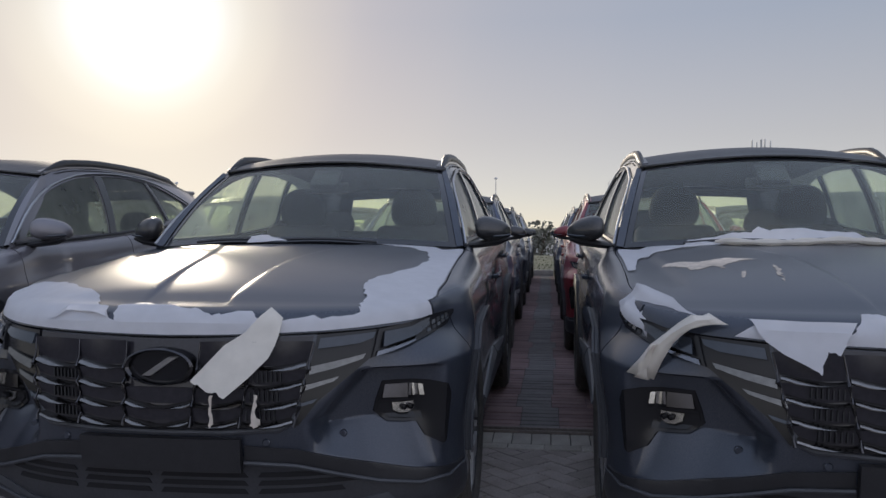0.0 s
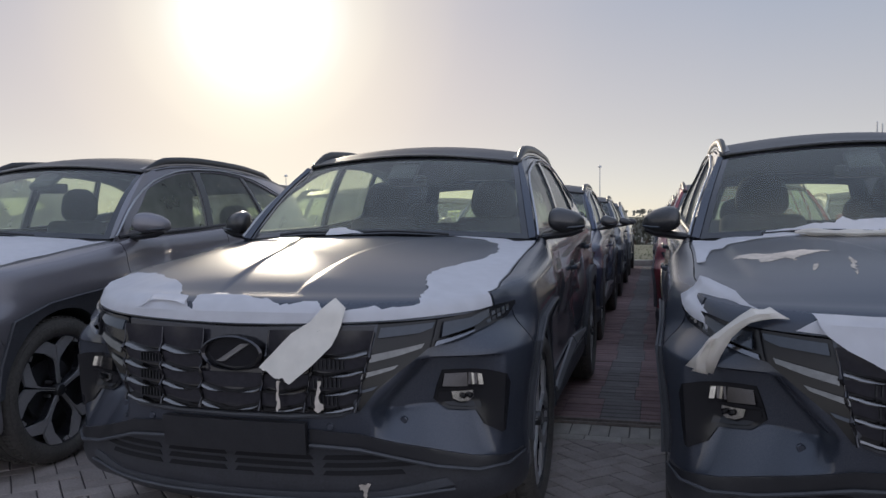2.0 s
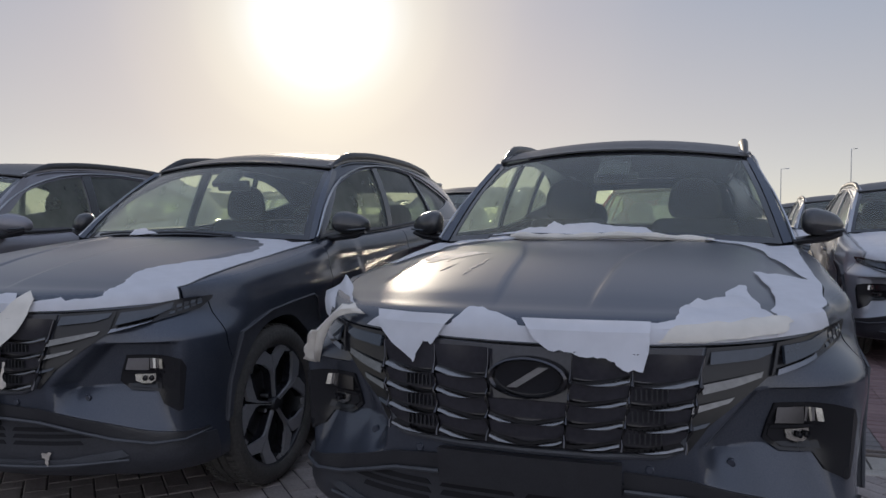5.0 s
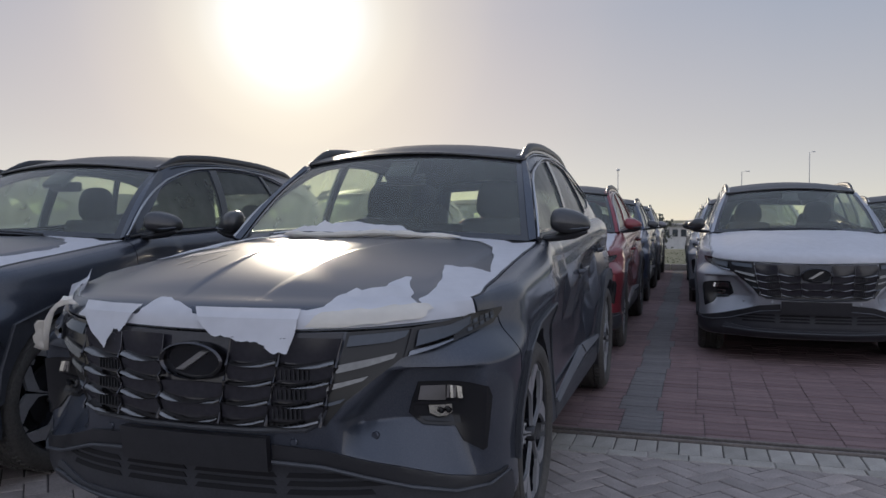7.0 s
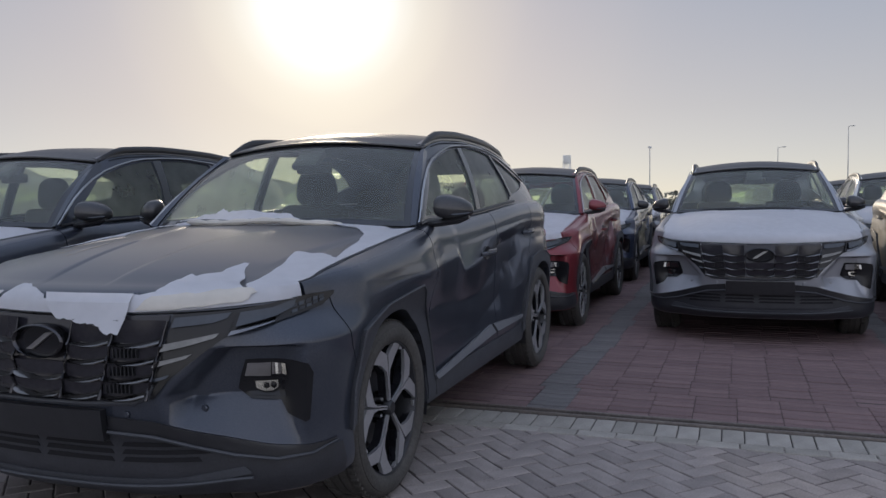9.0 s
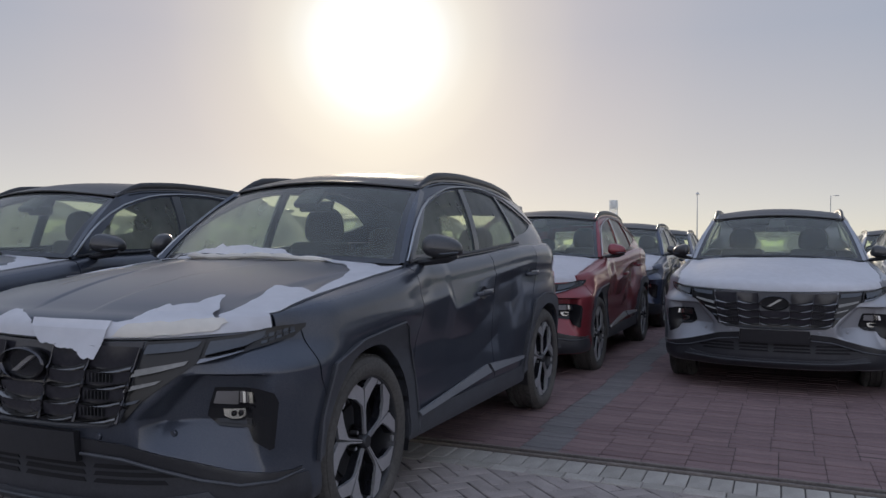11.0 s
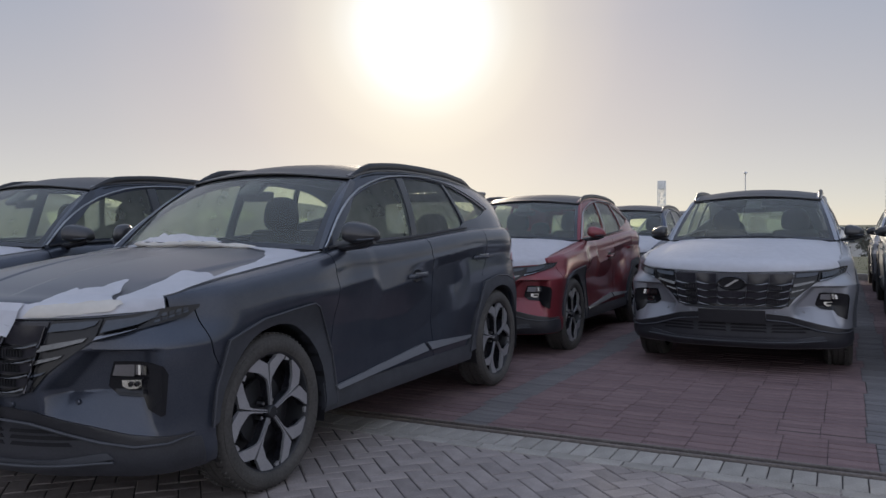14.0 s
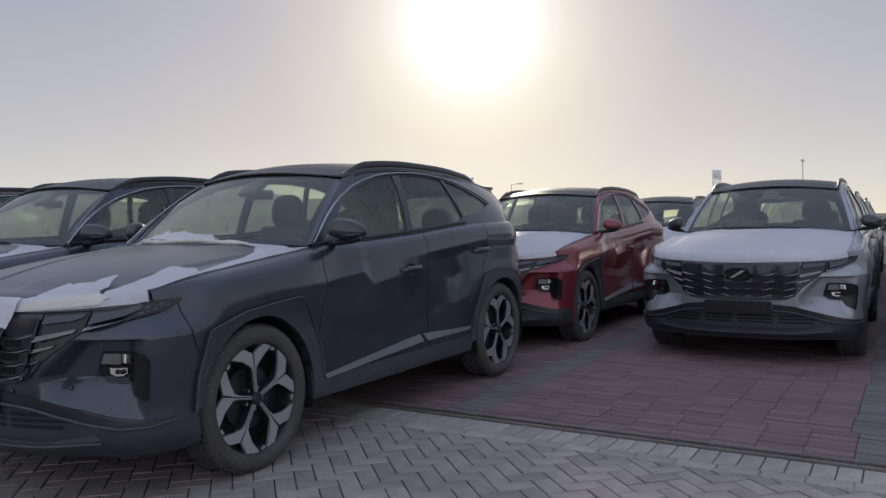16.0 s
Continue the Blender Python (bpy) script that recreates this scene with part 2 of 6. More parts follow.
see_light(FILM, 0.28, (0.72, 0.71, 0.70))
see_light(PAPER, 0.22, (0.72, 0.66, 0.56))
SMOKED = mat("smoked_lens", (0.022, 0.027, 0.036), 0.12, 0.0, coat=0.5, grain=0.15, scale=40)
GRILLE = mat("grille_black", (0.026, 0.025, 0.031), 0.16, grain=0.2, scale=60, spec=0.5)
RINGDARK = mat("dark_emblem_chrome", (0.075, 0.073, 0.078), 0.25, 1.0, grain=0.1, scale=60)
LAMPCHROME = mat("lamp_chrome", (0.38, 0.37, 0.355), 0.22, 1.0, grain=0.15, scale=70)
POD = mat("pod_black", (0.012, 0.012, 0.014), 0.22, spec=0.4)
BLADE = mat("black_chrome_blade", (0.215, 0.205, 0.198), 0.19, 1.0, grain=0.15, scale=50)
ROOFBLACK = mat("dusty_black_roof", (0.058, 0.059, 0.064), 0.46, grain=0.3, scale=30, spec=0.45)
# near-black colour standing for the shade in slots and gaps
SHADE_BLACK = mat("shade_black", (0.012, 0.012, 0.014), 0.6, spec=0.25)
DARKCLAD = mat("dark_bumper_plastic", (0.029, 0.030, 0.036), 0.45, grain=0.25, scale=120, bump=0.08)
MIRROR = mat("mirror_glass", (0.9, 0.9, 0.9), 0.02, 1.0)


# ---- building helpers ----
def mesh_of(bm, name, material, smooth=True, angle=35):
    me = bpy.data.meshes.new(name)
    bm.normal_update()
    if smooth:
        lim = radians(angle)
        for f in bm.faces:
            f.smooth = True
        for e in bm.edges:
            if len(e.link_faces) == 2 and e.calc_face_angle(0) > lim:
                e.smooth = False
    bm.to_mesh(me)
    bm.free()
    for mm in (material if isinstance(material, (list, tuple)) else [material]):
        me.materials.append(mm)
    return me


def part(name, bm, material, parent=None, label="", smooth=True, angle=35):
    ob = new(name, mesh_of(bm, name, material, smooth, angle))
    if parent is not None:
        ob.parent = parent
    return tagged(ob, label) if label else ob


def inside(pt, loop):
    c, (x, y) = False, pt
    for (x0, y0), (x1, y1) in zip(loop, loop[1:] + loop[:1]):
        if (y0 > y) != (y1 > y) and x < (x1 - x0) * (y - y0) / (y1 - y0) + x0:
            c = not c
    return c


def panel(loop, surface, step, off=0.0, depth=0.012, holes=(), bm=None):
    """A sheet cut to a loop (with holes) in the parameter plane of surface(p, q, off), with a folded rim of that depth."""
    own = bmesh.new()
    ps, qs = [p for p, _ in loop], [q for _, q in loop]
    lo, hi = (min(ps), min(qs)), (max(ps), max(qs))
    sp, sq = step if isinstance(step, tuple) else (step, step)
    nu, nv = max(1, math.ceil((hi[0] - lo[0]) / sp)), max(1, math.ceil((hi[1] - lo[1]) / sq))
    grid = [[own.verts.new((lo[0] + (hi[0] - lo[0]) * i / nu, lo[1] + (hi[1] - lo[1]) * j / nv, 0)) for j in range(nv + 1)] for i in range(nu + 1)]
    for i in range(nu):
        for j in range(nv):
            own.faces.new((grid[i][j], grid[i + 1][j], grid[i + 1][j + 1], grid[i][j + 1]))
    for lp in (loop, *holes):
        for a, b in zip(lp, lp[1:] + lp[:1]):
            d = Vector((b[0] - a[0], b[1] - a[1], 0))
            if d.length < 1e-6:
                continue
            x0, x1, y0, y1 = min(a[0], b[0]) - 1e-4, max(a[0], b[0]) + 1e-4, min(a[1], b[1]) - 1e-4, max(a[1], b[1]) + 1e-4
            faces = []
            for f in own.faces:
                vs = [v.co for v in f.verts]
                if max(v.x for v in vs) > x0 and min(v.x for v in vs) < x1 and max(v.y for v in vs) > y0 and min(v.y for v in vs) < y1:
                    faces.append(f)
            geom = list({e for f in faces for e in f.edges}) + list({v for f in faces for v in f.verts}) + faces
            bmesh.ops.bisect_plane(own, geom=geom, dist=1e-6, plane_co=(a[0], a[1], 0), plane_no=(d.y, -d.x, 0))
    gone = []
    for f in own.faces:
        c = f.calc_center_median()
        if not inside((c.x, c.y), loop) or any(inside((c.x, c.y), h) for h in holes):
            gone.append(f)
    bmesh.ops.delete(own, geom=gone, context="FACES")
    eps = 0.002
    rims = [e for e in own.edges if len(e.link_faces) == 1]
    flat = {v: (v.co.x, v.co.y) for v in own.verts}
    if depth:
        made = {}
        for e in rims:
            for v in e.verts:
                if v not in made:
                    made[v] = own.verts.new((0, 0, 0))
        back = {w: flat[v] for v, w in made.items()}
        for e in rims:
            a, b = e.link_loops[0].vert, e.link_loops[0].link_loop_next.vert
            own.faces.new((b, a, made[a], made[b]))
        for w, (p, q) in back.items():
            w.co = surface(p, q, off - depth)
    for v, (p, q) in flat.items():
        v.co = surface(p, q, off)
    for v in [v for v in own.verts if not v.link_faces]:
        own.verts.remove(v)
    bmesh.ops.recalc_face_normals(own, faces=own.faces)
    if bm is None:
        return own
    me = bpy.data.meshes.new("join")
    own.to_mesh(me)
    own.free()
    bm.from_mesh(me)
    bpy.data.meshes.remove(me)
    return bm


def box(cx, cy, cz, sx, sy, sz, bevel=0.0, segments=2, bm=None, m=None):
    """A bevelled block, at its centre, optionally turned by m."""
    bm = bm or bmesh.new()
    made = bmesh.ops.create_cube(bm, size=1)["verts"]
    bmesh.ops.scale(bm, vec=(sx, sy, sz), verts=made)
    if bevel:
        edges = list({e for v in made for e in v.link_edges})
        r = bmesh.ops.bevel(bm, geom=edges, offset=bevel, segments=segments, affect="EDGES", profile=0.5)
        made = list({v for f in r["faces"] for v in f.verts} | {v for v in made if v.is_valid})
    bmesh.ops.transform(bm, matrix=Matrix.Translation((cx, cy, cz)) @ (m or Matrix()), verts=made)
    return bm


def lathe(profile, axis="x", seg=48, bm=None, m=Matrix()):
    """Turns (radius, along) pairs round an axis."""
    bm = bm or bmesh.new()
    rings = []
    for k in range(seg):
        a = 2 * math.pi * k / seg
        rings.append([bm.verts.new(m @ (Vector((d, r * math.cos(a), r * math.sin(a))) if axis == "x" else Vector((r * math.cos(a), r * math.sin(a), d)))) for r, d in profile])
    for k in range(seg):
        p, q = rings[k], rings[(k + 1) % seg]
        for i in range(len(profile) - 1):
            bm.faces.new((p[i], p[i + 1], q[i + 1], q[i]))
    return bm


def tube(points, radius, seg=8, bm=None, flat=1.0):
    """A round bar along points; flat squeezes it sideways."""
    bm = bm or bmesh.new()
    pts = [Vector(p) for p in points]
    rings = []
    for i, p in enumerate(pts):
        t = (pts[min(i + 1, len(pts) - 1)] - pts[max(i - 1, 0)]).normalized()
        side = t.cross(Vector((0, 0, 1)))
        side = side.normalized() if side.length > 1e-3 else Vector((1, 0, 0))
        up = side.cross(t).normalized()
        r = radius[i] if isinstance(radius, (list, tuple)) else radius
        rings.append([bm.verts.new(p + side * (r * flat * math.cos(2 * math.pi * k / seg)) + up * (r * math.sin(2 * math.pi * k / seg))) for k in range(seg)])
    for p, q in zip(rings, rings[1:]):
        for k in range(seg):
            bm.faces.new((p[k], p[(k + 1) % seg], q[(k + 1) % seg], q[k]))
    bm.faces.new(rings[0][::-1])
    bm.faces.new(rings[-1])
    return bm


def prism(outline, lower, upper, m=Matrix(), bm=None, bevel=0.0):
    """An outline in x, y carried from z lower to z upper."""
    bm = bm or bmesh.new()
    a = [bm.verts.new((x, y, lower)) for x, y in outline]
    b = [bm.verts.new((x * (1 - bevel), y * (1 - bevel), upper)) for x, y in outline]
    fs = [bm.faces.new(a[::-1]), bm.faces.new(b)]
    for i in range(len(a)):
        j = (i + 1) % len(a)
        fs.append(bm.faces.new((a[i], a[j], b[j], b[i])))
    bmesh.ops.recalc_face_normals(bm, faces=fs)
    bmesh.ops.transform(bm, matrix=m, verts=a + b)
    return bm


CURVES = {}


def tab(x, table):
    """Smooth monotone curve through the pairs of a table."""
    key = id(table)
    if key not in CURVES:
        xs, ys = np.array([a for a, _ in table], float), np.array([c for _, c in table], float)
        h, s = np.diff(xs), np.diff(ys) / np.diff(xs)
        m = np.zeros(len(xs))
        for i in range(1, len(xs) - 1):
            if s[i - 1] * s[i] > 0:
                w1, w2 = 2 * h[i] + h[i - 1], h[i] + 2 * h[i - 1]
                m[i] = (w1 + w2) / (w1 / s[i - 1] + w2 / s[i])
        m[0], m[-1] = s[0], s[-1]
        dx = np.linspace(xs[0], xs[-1], 700)
        k = np.clip(np.searchsorted(xs, dx, side="right") - 1, 0, len(h) - 1)
        t = (dx - xs[k]) / h[k]
        dy = (1 + 2 * t) * (1 - t) ** 2 * ys[k] + t * (1 - t) ** 2 * h[k] * m[k] + t * t * (3 - 2 * t) * ys[k + 1] + t * t * (t - 1) * h[k] * m[k + 1]
        CURVES[key] = (dx, dy)
    return float(np.interp(x, *CURVES[key]))


def ease(x, a, b):
    t = min(1, max(0, (x - a) / (b - a)))
    return t * t * (3 - 2 * t)


# ---- the car: one outline in plan, carried up through its heights ----
HALF, NOSE, FC, RC, TAIL = 0.9325, -0.02, 0.74, 3.80, 4.60
ANG = np.linspace(0, math.pi / 2, 240)
POW = 2 / 2.6
front_x, front_y = HALF * np.sin(ANG) ** POW, FC - (FC - NOSE) * np.cos(ANG) ** POW
rear_x, rear_y = HALF * np.cos(ANG) ** POW, RC + (TAIL - RC) * np.sin(ANG) ** POW
PX = np.concatenate([front_x, np.full(120, HALF), rear_x])
PY = np.concatenate([front_y, np.linspace(FC, RC, 122)[1:-1], rear_y])
PS = np.concatenate([[0], np.cumsum(np.hypot(np.diff(PX), np.diff(PY)))])
TX, TY = np.gradient(PX, PS + np.arange(len(PS)) * 1e-9), np.gradient(PY, PS + np.arange(len(PS)) * 1e-9)
S_FRONT, S_REAR = PS[239], PS[-240]

DEPTH_FRONT = [(0.20, -0.14), (0.25, -0.05), (0.30, -0.005), (0.42, 0.0), (0.50, 0.012), (0.58, 0.02), (0.66, 0.012), (0.80, -0.012), (0.90, -0.035), (1.0, -0.055)]
DEPTH_SIDE = [(0.20, -0.13), (0.26, -0.05), (0.32, -0.035), (0.46, -0.045), (0.60, -0.035), (0.74, -0.018), (0.82, -0.02), (0.90, -0.035), (0.98, -0.05), (1.1, -0.066)]
SHOULDER = [(-0.02, 0.895), (0.25, 0.892), (0.34, 0.901), (0.45, 0.925), (0.60, 0.948), (0.84, 0.965), (1.2, 0.985), (1.47, 1.005), (1.62, 1.025), (2.02, 1.035), (2.5, 1.06), (3.4, 1.12), (4.6, 1.14)]
ROLL_UP = [(-0.02, 0.075), (0.25, 0.07), (0.45, 0.065), (0.84, 0.08), (1.47, 0.112), (4.6, 0.115)]
ROLL_IN = [(-0.02, 0.12), (0.20, 0.070), (0.30, 0.028), (0.38, 0.012), (0.46, 0.040), (0.54, 0.068), (0.66, 0.092), (0.84, 0.098), (1.2, 0.105), (1.47, 0.085), (1.62, 0.075), (3.6, 0.075), (4.6, 0.12)]


# flank stations along the car: (height, depth) down from the belt over the creases to the sill
FLANK = [
    (1.45, (1.05, -0.062), (0.96, -0.040), (0.922, -0.028), (0.72, -0.052), (0.56, -0.052), (0.42, -0.045)),
    (1.87, (1.08, -0.066), (1.00, -0.044), (0.960, -0.028), (0.72, -0.060), (0.56, -0.056), (0.42, -0.045)),
    (1.95, (1.08, -0.068), (1.00, -0.052), (0.868, -0.022), (0.70, -0.060), (0.56, -0.056), (0.42, -0.045)),
    (2.28, (1.10, -0.070), (1.016, -0.042), (0.906, -0.024), (0.70, -0.062), (0.54, -0.056), (0.42, -0.042)),
    (2.76, (1.12, -0.066), (1.055, -0.030), (0.985, -0.052), (0.86, -0.055), (0.652, -0.068), (0.42, -0.036)),
    (3.00, (1.15, -0.062), (1.075, -0.027), (1.00, -0.052), (0.845, -0.062), (0.66, -0.022), (0.42, -0.035)),
    (3.20, (1.16, -0.058), (1.092, -0.026), (1.03, -0.047), (0.90, -0.030), (0.70, -0.010), (0.42, -0.035)),
    (3.55, (1.17, -0.058), (1.12, -0.028), (1.04, -0.040), (0.95, -0.024), (0.78, -0.006), (0.42, -0.030)),
]


def flank(y, z):
    """Depth of the folded door panels."""
    y = min(max(y, FLANK[0][0]), FLANK[-1][0])
    k = next(i for i in range(len(FLANK) - 1) if y <= FLANK[i + 1][0])
    t = (y - FLANK[k][0]) / (FLANK[k + 1][0] - FLANK[k][0])
    knots = [(a[0] + (b[0] - a[0]) * t, a[1] + (b[1] - a[1]) * t) for a, b in zip(FLANK[k][1:], FLANK[k + 1][1:])]
    if z >= knots[0][0]:
        return knots[0][1] - 0.25 * (z - knots[0][0])
    for (z1, d1), (z0, d0) in zip(knots, knots[1:]):
        if z >= z0:
            return d0 + (d1 - d0) * (z - z0) / (z1 - z0)
    return knots[-1][1]


def sculpt(x, y, z, front):
    """Depth of the lamp scoop in the bumper and of the creased flanks."""
    ax, d = abs(x), 0.0
    if y < 0.85:
        d += 0.074 * ease(ax, 0.64, 0.86) * (1 - ease(y, 0.36, 0.84)) * (1 - ease(z, 0.765, 0.875))
    if front > 0.02:
        left = 0.462 + 0.96 * max(0.0, z - 0.604)
        top = 0.765
        low = 0.520 - 0.30 * max(0.0, ax - 0.43)
        mid = 0.585 + 0.05 * (ax - 0.6)
        m = ease(ax, left - 0.006, left + 0.085) * (1 - ease(ax, 0.795, 0.838)) * (1 - ease(z, top - 0.011, top))
        d -= m * (0.102 * min(1, max(0, (z - low) / (mid - low))) - 0.026 * min(1, max(0, (z - mid) / (top - mid))))
    # domed wing over the front wheel
    d += 0.045 * ease(y, 0.42, 0.64) * (1 - ease(y, 1.25, 1.70)) * ease(z, 0.72, 0.90) * (1 - front)
    if y > 0.7:
        w = ease(y, 0.7, 1.4) * (1 - front)
        d += w * (flank(y, z) - tab(z, DEPTH_SIDE)) * ease(z, 0.36, 0.44)
    return d


def sx(x):
    """Length along the outline to the place on the front at x."""
    return math.copysign(float(np.interp(abs(x), PX[:240], PS[:240])), x)


def sy(y):
    """Length along the outline to the place on the side at y."""
    return float(np.interp(y, PY, PS))


def body(s, z, off=0.0):
    """A point of the body side at length s along the outline (minus: the other side) and height z; above the shoulder it rolls inwards."""
    sign, a = (-1 if s < 0 else 1), abs(s)
    x, y, tx, ty = (float(np.interp(a, PS, v)) for v in (PX, PY, TX, TY))
    k = math.hypot(tx, ty) or 1
    nx, ny = ty / k, -tx / k
    fw = ny * ny
    zs, hr, wr = tab(y, SHOULDER), tab(y, ROLL_UP), tab(y, ROLL_IN)
    zl = min(z, zs)
    d = fw * tab(zl, DEPTH_FRONT) + (1 - fw) * tab(zl, DEPTH_SIDE)
    d += sculpt(x, y, zl, fw)
    zz, nz = z, 0.0
    if z > zs:
        ph = min(1.0, (z - zs) / hr) * math.pi / 2
        d -= wr * (1 - math.cos(ph))
        zz = zs + hr * math.sin(ph) + max(0, z - zs - hr)
        nz = math.sin(ph)
    flat = math.sqrt(1 - nz * nz * 0.96)
    d += off * flat
    return Vector((sign * (x + nx * d), y + ny * d, zz + off * nz))


def top_of(s):
    return tab(float(np.interp(abs(s), PS, PY)), SHOULDER) + tab(float(np.interp(abs(s), PS, PY)), ROLL_UP)


S_CORNER, S_COWL = sy(0.335), sy(1.47)


def cowl(a):
    """Rear edge of the bonnet."""
    e = body(S_COWL, top_of(S_COWL))
    return Vector((a * e.x, e.y - 0.25 * (1 - a * a), e.z + 0.035 * (1 - a * a)))


BONNET_LINE = [(-0.2, 0.155), (0.0, 0.16), (0.25, 0.185), (0.5, 0.22), (0.7, 0.28), (0.9, 0.37), (1.0, 0.43)]


def bonnet(a, b, off=0.0):
    """A point of the bonnet: a from side to side, b from its front rim (0) to the windscreen (1); below 0 it turns down over the nose."""
    sign, a = (-1 if a < 0 else 1), abs(a)

    def at(a, b):
        if b < 0:
            s = a * S_CORNER
            t = top_of(s)
            return body(s, t + b * 0.5)
        f, r = body(a * S_CORNER, top_of(a * S_CORNER)), cowl(a)
        s = S_CORNER + (S_COWL - S_CORNER) * b
        e = body(s, top_of(s))
        f0, r0, f1, r1 = body(0, top_of(0)), cowl(0), body(S_CORNER, top_of(S_CORNER)), cowl(1)
        mid = f0.lerp(r0, b) + Vector((0, 0, 0.040 * math.sin(math.pi * b ** 0.8)))
        w = a * a
        p = f.lerp(r, b) + mid.lerp(e, w) - (f0.lerp(r0, b)).lerp(f1.lerp(r1, b), w)
        line = tab(b, BONNET_LINE)
        p.z += 0.0055 * ease(b, -0.05, 0.12) * min(1, max(0, (a - line + 0.007) / 0.014)) * (1 - ease(a, line, 0.95))
        rim = 0.71 + 0.13 * b
        p.z -= 0.010 * ease(b, 0.12, 0.35) * min(1, max(0, (a - rim) / 0.03)) * (1 - ease(a, rim + 0.04, 1.0))
        return p
    p = at(a, b)
    if off:
        h = 0.01
        u = at(min(1, a + h), b) - at(max(0, a - h), b)
        v = at(a, b + h if b < 0.99 else b) - at(a, b - h)
        n = u.cross(v)
        if n.length > 1e-9:
            n.normalize()
            if n.z < 0:
                n = -n
            if a < 1e-4:
                n.x = 0
            p = p + n * off
    p.x *= sign
    return p


ROOF_EDGE = [(1.2, 0.68), (2.0, 0.645), (3.0, 0.64), (3.8, 0.60), (4.3, 0.545), (4.6, 0.53)]
ROOF_Z = [(1.2, 1.53), (1.95, 1.546), (2.1, 1.586), (2.3, 1.620), (2.7, 1.640), (3.2, 1.630), (3.7, 1.590), (4.1, 1.542), (4.3, 1.508), (4.6, 1.47)]


def house(y, z, off=0.0, sign=1):
    """The upper side of the car, from the belt line to the roof."""
    b = body(sy(y), top_of(sy(y)))
    xr, zr = tab(y, ROOF_EDGE), tab(y, ROOF_Z)
    t = (z - b.z) / (zr - b.z)
    return Vector((sign * (b.x + (xr - b.x) * t + 0.035 * 4 * t * (1 - t) * 0.6 + off), y, z + off * 0.4))


def screen(u, v, off=0.0):
    """The windscreen: u from side to side, v from its foot to the roof."""
    x, y, z = u * (0.79 + (0.645 - 0.79) * v), 1.25 + 0.25 * u * u, 1.160 - 0.03 * u * u
    y, z = y + (1.93 + 0.08 * u * u - y) * v, z + (1.588 - 0.048 * u * u - z) * v
    bow = 0.03 * math.sin(math.pi * v)
    return Vector((x, y - (bow + off) * 0.55, z + (bow + off) * 0.83))


def roof(u, y, off=0.0):
    """The roof skin: u from side to side."""
    x = u * tab(y, ROOF_EDGE)
    yy = y + (0.085 * u * u) * (1 - ease(y, 1.95, 2.6))
    return Vector((x, yy, tab(yy, ROOF_Z) + 0.060 * (1 - u * u) + off))


def tail(u, v, off=0.0):
    """The tailgate: v from the belt at the rear up to the roof."""
    x = u * (0.70 + (0.53 - 0.70) * v)
    return Vector((x, 4.50 - 0.06 * u * u + (4.24 - 4.50) * v + off, 1.06 + 0.46 * v + 0.03 * (1 - u * u) * v))


def arc(cy, cz, r, a0, a1, n):
    return [(sy(cy - r * math.cos(radians(a0 + (a1 - a0) * i / n))), cz + r * math.sin(radians(a0 + (a1 - a0) * i / n))) for i in range(n + 1)]


FRONT_AXLE, REAR_AXLE, HUB = 0.92, 3.675, 0.372
ARCH = 0.432


def mirrored(loop):
    return [(-p, q) for p, q in loop]


